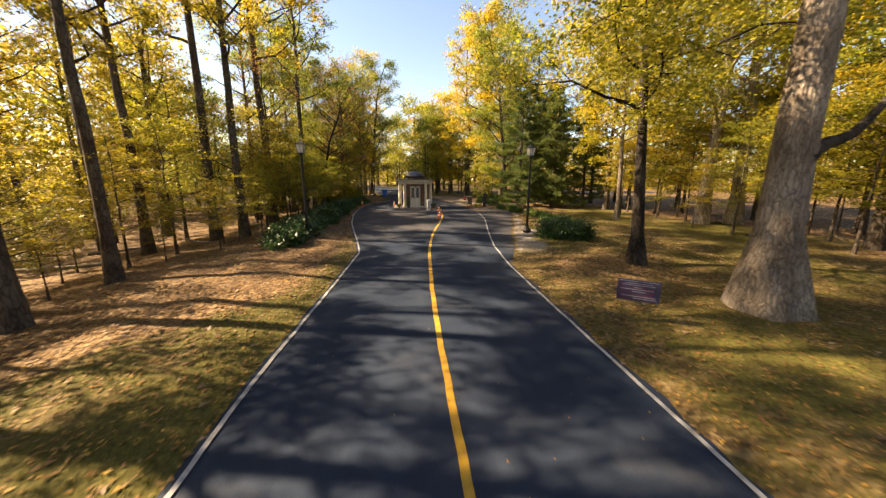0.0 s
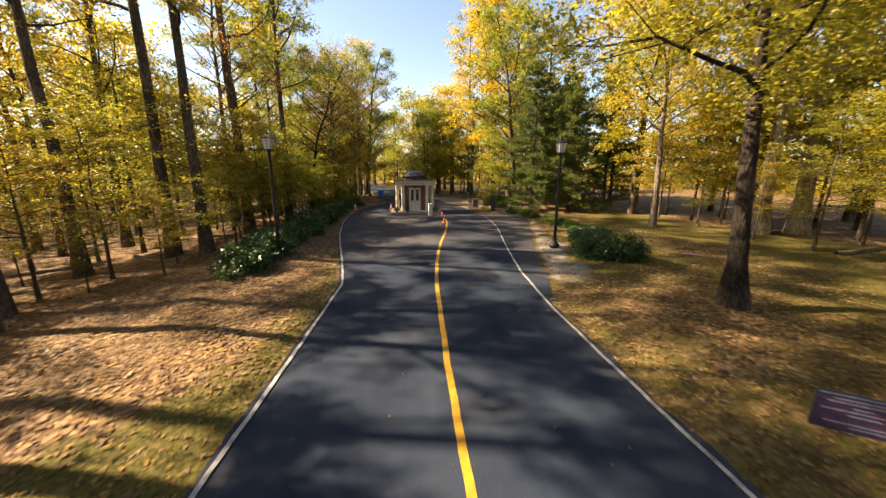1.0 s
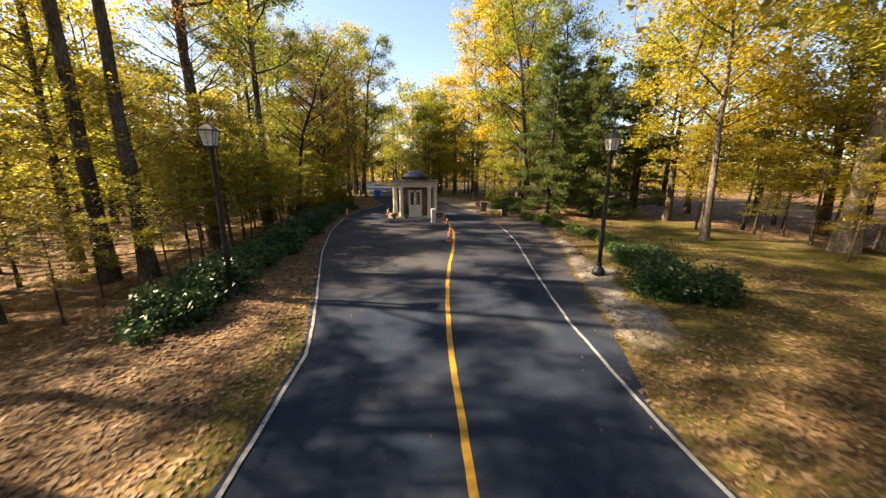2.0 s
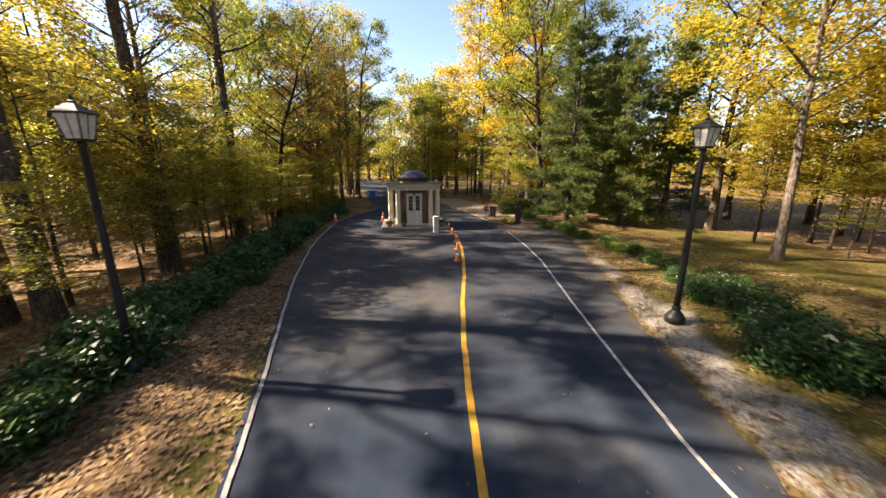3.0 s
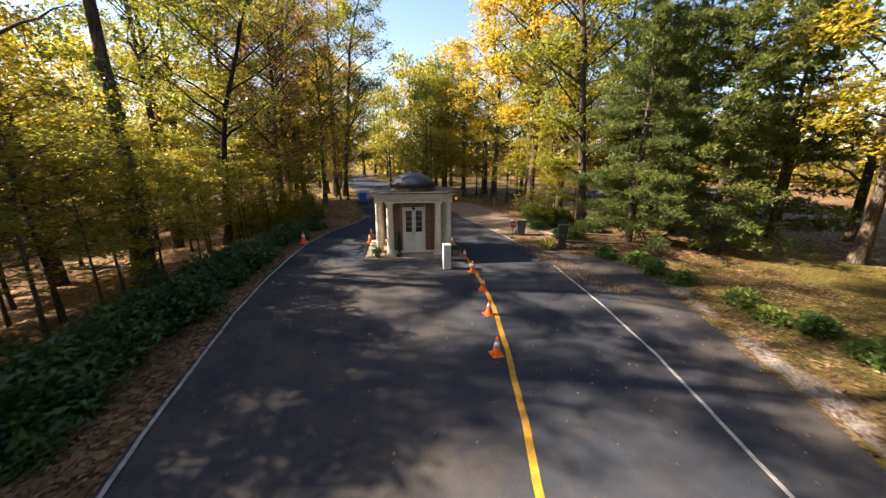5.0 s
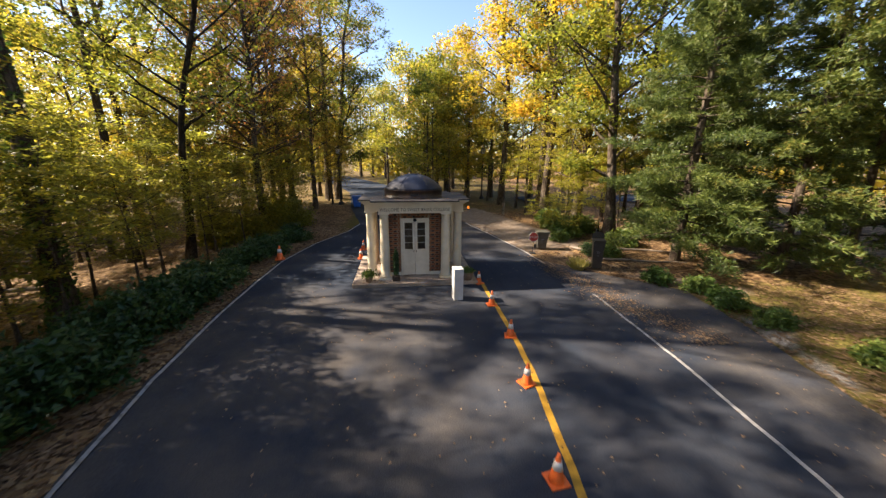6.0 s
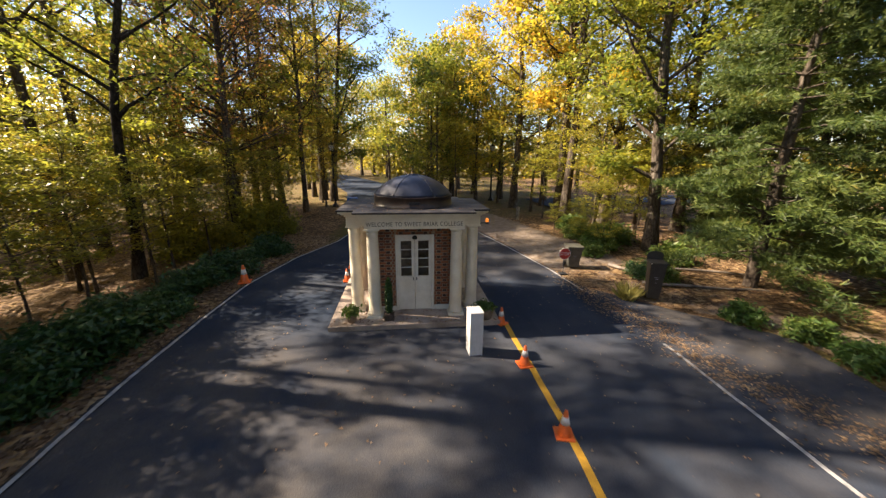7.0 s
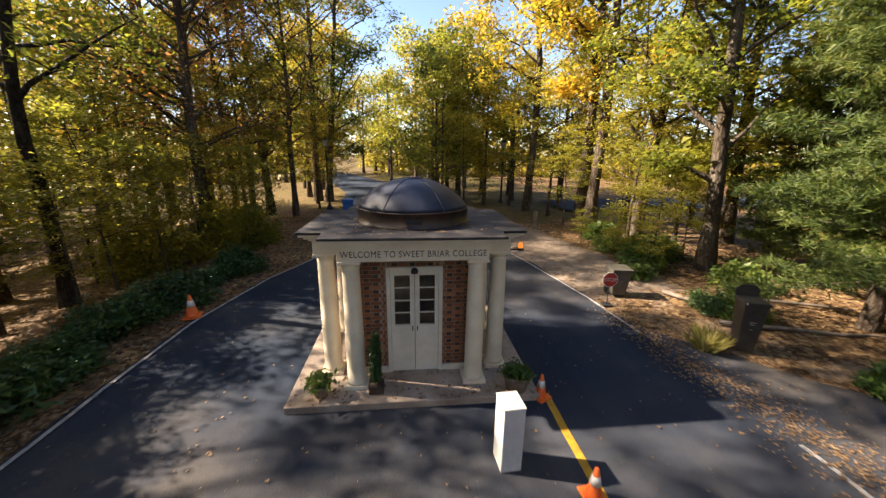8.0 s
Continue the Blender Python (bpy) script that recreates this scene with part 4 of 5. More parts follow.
# ---- trees ----
def grow(rng, height, radius, crown_base, spread, limbs, clumps, bend=0.4, rise=(0.25, 0.9), top=0.5, sides=9, flare=1.5, lean=(0, 0), limb_sides=5, shape=0.75):
    """Trunk, limbs and twigs as (verts, quads), and the centres of the leaf clumps."""
    n = 12
    s = np.linspace(0, 1, n)
    wander = np.cumsum(rng.normal(size=(n, 2)) * bend * height / 60, axis=0)
    trunk = np.stack([wander[:, 0] * s + lean[0] * s, wander[:, 1] * s + lean[1] * s, s * height - 0.25 * (s == 0)], -1)
    rad = radius * (1 - 0.82 * s) * (1 + (flare - 1) * np.exp(-s * height / 0.45))
    pieces, ends = [tube(trunk, rad, sides)], []
    for k in range(limbs):
        h = crown_base + (height * 0.98 - crown_base) * ((k + rng.uniform(0, 1)) / limbs)
        f = h / height
        base = np.array([np.interp(f, s, trunk[:, c]) for c in range(3)])
        r0 = np.interp(f, s, rad) * rng.uniform(0.35, 0.55)
        az = k * 2.4 + rng.normal() * 0.5
        t = (h - crown_base) / max(0.1, height - crown_base)
        ln = spread * (math.sin(math.pi * (0.22 + 0.72 * t)) ** shape) * rng.uniform(0.7, 1.15)
        up = rng.uniform(*rise) + top * t
        q = np.linspace(0, 1, 6)
        curl = rng.normal() * 0.5
        limb = base + np.stack([np.cos(az + curl * q) * q * ln, np.sin(az + curl * q) * q * ln, q * ln * up + rng.normal() * 0.15 * ln * q * q], -1)
        limb += rng.normal(size=limb.shape) * 0.035 * ln * q[:, None]
        pieces.append(tube(limb, r0 * (1 - 0.85 * q) + 0.006, limb_sides))
        for j in range(clumps):
            w = rng.uniform(0.3, 1.0)
            b = np.array([np.interp(w, q, limb[:, c]) for c in range(3)])
            way = rng.normal(size=3) * np.array([1, 1, 0.55]) + 0.7 * np.array([math.cos(az), math.sin(az), 0.3])
            way /= np.linalg.norm(way)
            tl = ln * rng.uniform(0.18, 0.42)
            twig = b + way * np.linspace(0, 1, 3)[:, None] * tl
            twig[1:] += rng.normal(size=(2, 3)) * 0.05 * tl
            pieces.append(tube(twig, r0 * 0.3 * (1 - 0.8 * np.linspace(0, 1, 3)) + 0.004, 3))
            ends += [twig[-1], 0.4 * twig[1] + 0.6 * twig[2]]
    return pieces, np.array(ends)


def foliage(rng, ends, count, clump, length, width, flat=0.5, droop=0.1, squash=0.55):
    pick = ends[rng.integers(0, len(ends), count)]
    c = pick + rng.normal(size=(count, 3)) * clump * np.array([1, 1, squash])
    return small_leaves(rng, c, length, width, flat, droop)


def tree(name, label, m, seed, leaf_mat, bark, count, clump, length, width, group="", category="tree", flat=0.5, squash=0.55, **form):
    rng = np.random.default_rng(seed)
    pieces, ends = grow(rng, **form)
    t = thing(name, label, category, m, group)
    part("trunk", mesh_of("trunk", *[(lambda v, f: (v, [f]))(*join(pieces))][0], True), bark, t)
    v, f = foliage(rng, ends, count, clump, length, width, flat, squash=squash)
    part("crown", mesh_of("crown", v, [f]), leaf_mat, t)
    return t


def conifer(name, label, m, seed, height, radius, spread, count, base=1.0):
    """Layered branches with hanging tufts of needles."""
    rng = np.random.default_rng(seed)
    t = thing(name, label, "conifer", m, "pines beside the lawn")
    s = np.linspace(0, 1, 10)
    trunk = np.stack([0.1 * np.sin(3 * s), 0.1 * np.cos(2 * s), s * height - 0.2 * (s == 0)], -1)
    pieces, tips = [tube(trunk, radius * (1 - 0.9 * s) + 0.01, 8)], []
    z = base
    while z < height * 0.97:
        f = z / height
        ring = rng.integers(2, 5)
        turn = rng.uniform(0, 6.3)
        for k in range(ring):
            az = turn + k * 2 * math.pi / ring + rng.normal() * 0.25
            ln = spread * ((1 - f) ** 0.6 + 0.04) * rng.uniform(0.45, 1.2)
            q = np.linspace(0, 1, 6)
            sag = rng.uniform(-0.25, 0.4) + 0.4 * f
            limb = np.stack([np.cos(az) * q * ln, np.sin(az) * q * ln, z + ln * (sag * q - 0.28 * q * q + 0.12 * q ** 3)], -1)
            pieces.append(tube(limb, 0.035 * (1 - f * 0.6) * (1 - 0.85 * q) + 0.005, 4))
            nb = int(4 + 7 * ln / spread)
            for w in np.linspace(0.25, 1.0, nb):
                b = np.array([np.interp(w, q, limb[:, c]) for c in range(3)])
                for side in (-1, 0, 1):
                    off = az + side * rng.uniform(0.5, 1.1)
                    tl = ln * 0.3 * (1.15 - w * 0.6) if side else 0.1
                    tips += [b + np.array([math.cos(off) * tl * g, math.sin(off) * tl * g, -0.05 * tl * g]) for g in (0.4, 0.75, 1.0)]
        z += rng.uniform(0.22, 0.5)
    part("trunk", mesh_of("trunk", *[(lambda v, f: (v, [f]))(*join(pieces))][0], True), BARK, t)
    tips = np.array(tips)
    tufts = count // 8
    c = tips[rng.integers(0, len(tips), tufts)] + rng.normal(size=(tufts, 3)) * np.array([0.11, 0.11, 0.09])
    axis = rng.normal(size=(tufts, 3)) * 0.45 + np.array([0, 0, 0.1]) + c * np.array([1, 1, 0]) / (np.linalg.norm(c[:, :2], axis=1)[:, None] + 0.2)
    axis = np.repeat(axis, 8, 0)
    c = np.repeat(c, 8, 0)
    way = axis * 0.8 + rng.normal(size=(len(c), 3)) * 0.75
    way /= np.linalg.norm(way, axis=1)[:, None]
    sd = np.cross(way, rng.normal(size=way.shape))
    sd *= (0.014 if count > 60000 else 0.02) / (np.linalg.norm(sd, axis=1)[:, None] + 1e-9)
    ln = rng.uniform(0.15, 0.3, (len(c), 1))
    v = np.stack([c - sd, c + way * ln, c + sd], 1).reshape(-1, 3)
    f = np.arange(len(v)).reshape(-1, 3)
    part("crown", mesh_of("crown", v, [f]), NEEDLE, t)
    return t


TALL = dict(category="tree", group="woodland trees")
WOOD = []
WOOD.append(tree("woodland_tree", "tall woodland tree with thin yellow-green autumn crown", at_ground(-22.5, 33.0), 11, LEAF_YELLOW, BARK, 12500, 0.42, 0.18, 0.14,
                 height=22, radius=0.34, crown_base=7.0, spread=4.6, limbs=28, clumps=5, **TALL))
WOOD.append(tree("woodland_tree", "tall slender woodland tree with golden autumn leaves", at_ground(-14.5, 58.0), 12, LEAF_GOLD, BARK, 16500, 0.45, 0.18, 0.14,
                 height=20, radius=0.26, crown_base=4.5, spread=3.9, limbs=22, clumps=5, bend=0.8, **TALL))
WOOD.append(tree("woodland_tree", "tall woodland tree with green and yellow leaves", at_ground(-16.5, 54.5), 13, LEAF_GREEN, BARK, 17000, 0.45, 0.18, 0.14,
                 height=20, radius=0.30, crown_base=3.5, spread=4.4, limbs=24, clumps=5, bend=0.6, lean=(0.8, 0.3), **TALL))
# trunk left of the view, put there so the crown shades the near road
WOOD.append(tree("woodland_tree", "very tall straight woodland tree with high yellow-green crown", at_ground(-17.4, 11.6), 15, LEAF_YELLOW, BARK, 11500, 0.38, 0.18, 0.14,
                 height=27, radius=0.30, crown_base=11.5, spread=4.6, limbs=24, clumps=4, bend=0.4, **TALL))
WOOD.append(tree("woodland_tree", "very tall straight woodland tree with high green and yellow crown", at_ground(-18.5, 60.0), 16, LEAF_OLIVE, BARK, 11000, 0.38, 0.18, 0.14,
                 height=25, radius=0.29, crown_base=11.0, spread=4.5, limbs=24, clumps=4, bend=0.4, **TALL))
THIN = tree("bare_tree", "nearly leafless tree with fine grey twigs", at_ground(-8.6, 46.5), 14, LEAF_RUSSET, BARK, 5200, 0.7, 0.13, 0.09,
            height=17, radius=0.2, crown_base=4.5, spread=3.6, limbs=30, clumps=12, category="tree", group="bare trees")
SMALL = []
SM = dict(category="tree", group="understorey trees", flat=0.66, squash=0.26)
SMALL.append(tree("sapling", "slim understorey tree with layered yellow-green leaves", at_ground(-18.6, 25.4), 21, LEAF_LIME, BARK, 6200, 0.36, 0.14, 0.11,
                  height=8.0, radius=0.085, crown_base=2.5, spread=2.9, limbs=22, clumps=5, rise=(0.0, 0.35), top=0.3, sides=6, limb_sides=4, **SM))
SMALL.append(tree("sapling", "slim understorey tree with green leaves turning yellow", at_ground(-14.6, 33.6), 22, LEAF_OLIVE, BARK, 6200, 0.36, 0.14, 0.11,
                  height=7.5, radius=0.075, crown_base=2.3, spread=2.7, limbs=20, clumps=5, rise=(0.0, 0.35), top=0.3, bend=0.8, sides=6, limb_sides=4, **SM))
SMALL.append(tree("sapling", "slim understorey tree with yellow leaves", at_ground(-12.2, 25.0), 23, LEAF_YELLOW, BARK, 6200, 0.36, 0.14, 0.11,
                  height=8.5, radius=0.09, crown_base=2.7, spread=2.8, limbs=22, clumps=5, rise=(0.05, 0.4), top=0.3, sides=6, limb_sides=4, **SM))
MIDDLE = []
for k, (mat, say) in enumerate(((LEAF_YELLOW, "yellow-green"), (LEAF_OLIVE, "olive-green"), (LEAF_LIME, "pale lime"))):
    MIDDLE.append(tree("understorey_tree", "mid-height woodland tree with airy %s leaves" % say, at_ground((-17.5, -20.0, -16.0)[k], (27.5, 36.0, 44.0)[k]), 71 + k, mat, BARK, 8600, 0.48, 0.155, 0.12, flat=0.66, squash=0.28,
                       height=11.5, radius=0.13, crown_base=2.9, spread=3.7, limbs=24, clumps=5, rise=(0.0, 0.4), top=0.35, bend=0.7, sides=7, limb_sides=4, category="tree", group="understorey trees"))
FAR = []
for k, (mat, say) in enumerate(((LEAF_YELLOW, "yellow-green"), (LEAF_GREEN, "green and yellow"), (LEAF_GOLD, "golden"))):
    FAR.append(tree("distant_tree", "distant woodland tree with a %s autumn crown" % say, at_ground((-30, 34, -36)[k], (24, 30, 50)[k]), 31 + k, mat, BARK, 3900, 0.8, 0.34, 0.26,
                    height=16 + k, radius=0.26, crown_base=2.6, spread=4.4, limbs=13, clumps=3, sides=6, limb_sides=3, category="tree", group="distant trees"))

# big leaning oak and the slim tree on the lawn
oak = tree("old_oak", "old oak with thick furrowed trunk and flared roots on the lawn", at_ground(9.35, 6.7, -0.1), 41, LEAF_YELLOW, BARK_OAK, 14000, 0.85, 0.18, 0.14,
           height=25, radius=0.53, crown_base=8.5, spread=6.5, limbs=20, clumps=8, sides=22, flare=1.7, bend=0.12, lean=(0.4, 0.4), category="tree")
for part_ob in oak.children:
    if part_ob.name.startswith("trunk"):
        for vert in part_ob.data.vertices[:22 * 12]:
            out = Vector((vert.co.x, vert.co.y, 0))
            lump = noise.noise(Vector((vert.co.x * 1.7, vert.co.y * 1.7, vert.co.z * 0.45)))
            out.x *= 1.0 + 0.45 * (out.x < 0) * max(0.0, 1 - vert.co.z / 1.6)
            vert.co += out * (0.16 * lump + (0.35 * max(0.0, 1 - vert.co.z / 1.3) * max(0.0, noise.noise(Vector((vert.co.x * 2.2, vert.co.y * 2.2, 3.0))))))
q = np.linspace(0, 1, 9)
limb = np.stack([0.05 + 3.7 * q, -0.1 + 0.8 * q, 4.0 + 0.5 * q + 1.5 * q ** 1.5 + 0.12 * np.sin(9 * q)], -1)
v, f = tube(limb, 0.16 * (1 - 0.75 * q) + 0.02 + 0.14 * np.exp(-q * 14), 10)
part("low_limb", mesh_of("low_limb", v, [f], True), BARK_DARK, oak)
maple = tree("lawn_tree", "slim dark-trunked tree with wide yellow crown on the lawn", at_ground(9.0, 11.6), 42, LEAF_LIME, BARK_DARK, 46000, 0.62, 0.12, 0.09,
             height=13.5, radius=0.25, crown_base=5.4, spread=5.6, limbs=22, clumps=8, rise=(0.0, 0.4), flare=1.9, bend=0.12, lean=(-0.9, 0.3), category="tree")
golden = tree("lawn_tree", "tall tree with pale trunk and bright golden crown", at_ground(16.5, 25.2), 43, LEAF_GOLD, BARK_GREY, 22000, 0.6, 0.17, 0.13,
              height=17, radius=0.2, crown_base=5.5, spread=4.6, limbs=22, clumps=8, bend=0.5, category="tree")

PINE = [conifer("pine_tree", "dark green pine with drooping needled branches to the ground", at_ground(11.9, 36.4), 51, 13.5, 0.2, 3.3, 96000, base=0.9),
        conifer("pine_tree", "dense green pine with layered branches", at_ground(14.9, 34.6), 52, 12.0, 0.17, 3.0, 44000, base=0.7)]
for x, y, k, s, rz in ((15.4, 40.6, 0, 0.95, 130), (16.2, 38.6, 1, 1.1, 70), (18.6, 35.2, 1, 1.0, 200), (18.0, 42.5, 1, 1.1, 20)):
    copy_thing(PINE[k], at_ground(x, y, 0, rz, s))

spots = [(-22.5, 33.0), (-17.4, 11.6), (-14.5, 58.0), (-16.5, 51.5), (-18.5, 60.0), (-18.6, 25.4), (-14.6, 33.6), (-12.2, 25), (-17.5, 27.5), (-20, 36), (-16, 44)]


def plant(kinds, x, y, k, scale, rz):
    copy_thing(kinds[k], at_ground(x, y, 0, rz, scale))
    spots.append((x, y))


# trees told apart along the wood's edge, and some added to shade bright ground
# (-12.4, 5.0) stands out of view, kept for its shade on the road
for x, y, k, s, rz in ((-13.8, 42.4, 4, 0.8, 210), (-11.1, 8.8, 3, 0.9, 300), (-11.6, 29.6, 3, 1.1, 45), (-13.8, 15.6, 3, 0.76, 10), (-16.3, 21.6, 3, 0.95, 140), (-15.6, 36.6, 4, 0.85, 250), (-28.0, 27.0, 3, 0.85, 30), (-25.5, 20.0, 3, 0.8, 100), (-29.5, 33.5, 3, 0.85, 260), (-25.5, 31.0, 3, 0.72, 130), (-12.4, 5.0, 0, 0.9, 70), (-12.0, 13.4, 3, 0.8, 160), (-13.4, 23.9, 3, 1.05, 190), (-11.2, 23.2, 3, 0.95, 330), (-10.2, 34.3, 4, 0.93, 20), (-17.0, 48.2, 4, 0.9, 250), (-9.6, 53.5, 1, 0.8, 30),
                       (-6.6, 62.0, 2, 1.05, 0), (-7.8, 63.2, 0, 1.0, 80), (-10.5, -5.0, 1, 1.0, 70), (-9.8, 57.0, 2, 0.95, 140)):
    plant(WOOD, x, y, k, s, rz)
for x, y, k, s, rz in ((-10.3, 18.2, 2, 0.42, 20), (-10.6, 31.0, 0, 0.95, 80), (-9.6, 37.9, 1, 0.7, 150), (-8.2, 44.8, 0, 0.62, 30), (-7.0, 47.3, 1, 0.6, 80), (-8.3, 48.6, 0, 0.7, 190), (-9.6, 27.2, 2, 0.9, 250),
                       (-17.6, 9.0, 2, 1.0, 200), (-16.8, 2.8, 2, 0.9, 130), (-11.4, 43.5, 1, 0.9, 45),
                       (-9.0, 33.0, 1, 0.72, 120), (-12.2, 36.6, 1, 0.9, 220), (-9.4, 41.8, 1, 0.75, 330), (-11.0, 36.4, 1, 0.8, 95), (-15.0, -1.0, 0, 0.9, 260), (-9.4, 29.2, 1, 0.85, 80), (-13.2, 12.0, 0, 0.4, 10), (-15.6, 15.2, 2, 0.42, 120), (-17.2, 17.8, 0, 0.45, 200), (-12.6, 17.4, 2, 0.36, 60), (-14.8, 11.0, 2, 0.4, 320), (-11.6, 21.2, 0, 0.38, 250), (-18.5, 21.0, 0, 0.5, 90), (-16.8, 12.6, 0, 0.42, 30), (-17.4, 40.0, 1, 1.05, 70), (-17.0, 35.8, 1, 1.0, 160), (-18.2, 44.6, 1, 1.1, 310)):
    plant(SMALL, x, y, k, s, rz)
# low leafy saplings just behind the hedge
for x, y, k, s, rz in ((-9.4, 21.6, 0, 0.52, 40), (-10.2, 24.4, 2, 0.58, 130), (-8.9, 25.6, 0, 0.5, 220), (-9.0, 30.6, 2, 0.55, 310), (-9.9, 32.6, 0, 0.6, 70), (-8.6, 35.2, 0, 0.52, 160), (-10.4, 39.2, 2, 0.62, 250), (-8.7, 39.6, 0, 0.5, 340), (-11.2, 27.2, 0, 0.66, 15), (-12.8, 31.6, 2, 0.7, 105), (-11.8, 40.2, 0, 0.66, 195), (-8.4, 42.8, 2, 0.5, 285)):
    plant(SMALL, x, y, k, s, rz)
# two pale old trees behind the east lawn
pale_tree = tree("pale_trunked_tree", "tall old tree with a thick pale sunlit trunk", at_ground(20.9, 21.9), 44, LEAF_LIME, BARK_PALE, 16000, 0.5, 0.17, 0.13,
                 height=21, radius=0.42, crown_base=5.0, spread=4.6, limbs=24, clumps=5, bend=0.5, sides=12, category="tree", group="pale trees behind the lawn")
copy_thing(pale_tree, at_ground(23.2, 21.6, 0, 130, 1.08))
spots += [(20.9, 21.9), (23.2, 21.6)]
# east side and beyond the gatehouse
for x, y, k, s, rz in ((22.3, 13.1, 2, 1.0, 60), (19.5, 32.0, 1, 0.95, 220), (11.9, 41.5, 2, 0.95, 190), (10.9, 48.6, 1, 1.2, 20),
                       (12.8, 47.3, 2, 1.0, 280), (11.8, 51.5, 0, 1.15, 110), (25.0, 26.0, 1, 1.0, 150), (16.5, 45.5, 2, 1.0, 75), (9.5, 55.5, 1, 1.15, 15), (17, -3, 1, 1.0, 45)):
    plant(WOOD, x, y, k, s, rz)
for x, y, k, s, rz in ((21.0, 26.5, 2, 0.9, 70), (23.5, 17.0, 0, 0.9, 200), (18.8, 28.4, 2, 0.75, 120), (10.3, 42.4, 1, 0.55, 20), (14.0, 44.0, 1, 0.8, 260), (9.9, 50.0, 1, 0.6, 130), (20.5, 9.5, 2, 0.9, 70), (24, 11, 0, 1, 10), (9.3, 41.2, 0, 0.24, 30), (9.0, 42.8, 1, 0.2, 80), (9.6, 44.2, 0, 0.26, 160), (8.9, 45.6, 1, 0.22, 240), (13.8, 50.2, 1, 0.7, 260), (12.0, 42.8, 1, 0.5, 200), (15.2, 47.2, 0, 0.75, 110)):
    plant(SMALL, x, y, k, s, rz)
for x, y, k, s, rz in ((13.8, 45.6, 0, 0.8, 20), (10.2, 53.2, 2, 0.85, 140), (14.6, 51.0, 0, 1.0, 250), (8.9, 58.4, 1, 0.8, 60), (16.8, 43.6, 1, 0.9, 310), (11.0, 45.2, 2, 0.62, 190), (18.4, 50.0, 0, 1.0, 90), (12.4, 56.8, 1, 0.95, 10), (-6.4, 57.6, 0, 0.6, 20), (-7.4, 61.0, 2, 0.7, 110), (-8.0, 65.0, 0, 0.75, 200), (4.6, 55.4, 2, 0.6, 290), (4.0, 62.4, 0, 0.7, 40)):
    plant(MIDDLE, x, y, k, s, rz)
# several are added to shade the left verge; (-12.6, 7.2) stands out of view
for x, y, k, s, rz in ((-17.6, 14.6, 2, 0.58, 40), (-20.0, 16.6, 0, 0.75, 150), (-12.9, 10.6, 0, 0.5, 150), (-12.6, 7.2, 2, 0.85, 60), (-15.6, 13.0, 0, 0.42, 200), (-14.4, 17.4, 0, 0.55, 20), (-13.4, 19.6, 2, 0.62, 90), (-12.6, 46.6, 0, 0.9, 50), (-14.6, 50.6, 2, 1.0, 110), (-11.8, 54.2, 0, 0.85, 190), (-16.6, 56.4, 0, 1.1, 260), 
                       (-8.8, 50.6, 0, 0.8, 30), (-10.6, 59.0, 2, 0.9, 130), (-8.4, 67.0, 0, 0.95, 200)):
    plant(MIDDLE, x, y, k, s, rz)
for x, y, s, rz in ((-8.4, 45.8, 0.95, 20), (-11.2, 28.6, 0.75, 20), (-7.4, 55.0, 1.0, 60), (-9.2, 50.5, 0.9, 250)):
    copy_thing(THIN, at_ground(x, y, 0, rz, s))
# trees round the far lawn
for x, y, k, s, rz in ((2.9, 60.5, 1, 0.68, 0), (5.4, 64.0, 1, 0.8, 80), (6.8, 58.5, 2, 0.5, 150), (3.8, 70.0, 0, 0.95, 220), (1.6, 79.0, 1, 1.05, 20), (7.5, 74.0, 2, 1.05, 100), (6.0, 68.0, 1, 0.7, 300), (10.2, 62.0, 0, 0.7, 200), (11.0, 66.0, 0, 0.9, 60),
                       (14.0, 60.0, 1, 0.9, 10), (3.2, 58.0, 1, 0.55, 40), (4.8, 60.8, 0, 0.66, 130), (2.9, 64.6, 1, 0.74, 210), (4.6, 67.4, 1, 0.85, 20), (8.2, 66.6, 0, 0.9, 100), (7.4, 61.2, 1, 0.6, 10), (-8.6, 72.0, 1, 0.9, 300), (-9.6, 67.0, 0, 0.95, 30), (-10.0, 75.0, 2, 1.0, 40), (-13.0, 78.0, 0, 1.0, 180), (-3.0, 98.0, 1, 1.0, 90), (-17.0, 104.0, 1, 1.0, 10), (-9.0, 108.0, 0, 1.1, 50), (-24.0, 100.0, 1, 1.0, 150), (-2.0, 84.0, 0, 0.9, 250), (4.0, 90.0, 2, 1.05, 30), (-6.0, 104.0, 1, 1.0, 60), (-10.0, 116.0, 0, 1.1, 200), (-2.0, 112.0, 1, 1.1, 10), (-31.0, 112.0, 1, 1.0, 80), (-20.0, 92.0, 0, 1.1, 140)):
    plant(FAR, x, y, k, s, rz)

# low sunlit trees behind the east lawn
for x, y, k, s, rz in ((19.5, 5.5, 0, 0.9, 15), (21.4, 7.6, 0, 1.05, 100), (20.2, 12.4, 0, 0.85, 210), (22.6, 15.2, 2, 1.0, 300), (20.6, 15.4, 0, 0.7, 60), (22.8, 18.2, 0, 0.9, 250), (21.0, 23.4, 0, 0.95, 340),
                       (23.6, 24.4, 2, 1.0, 40), (20.4, 29.8, 0, 0.9, 170), (22.4, 31.5, 0, 1.0, 220), (18.8, 20.2, 2, 0.48, 20), (19.6, 24.8, 0, 0.5, 130), (22.2, 25.8, 2, 0.6, 240), (24.4, 16.2, 0, 0.6, 330), (24.2, 27.6, 2, 0.65, 70), (21.2, 10.8, 2, 0.55, 190)):
    plant(SMALL, x, y, k, s, rz)
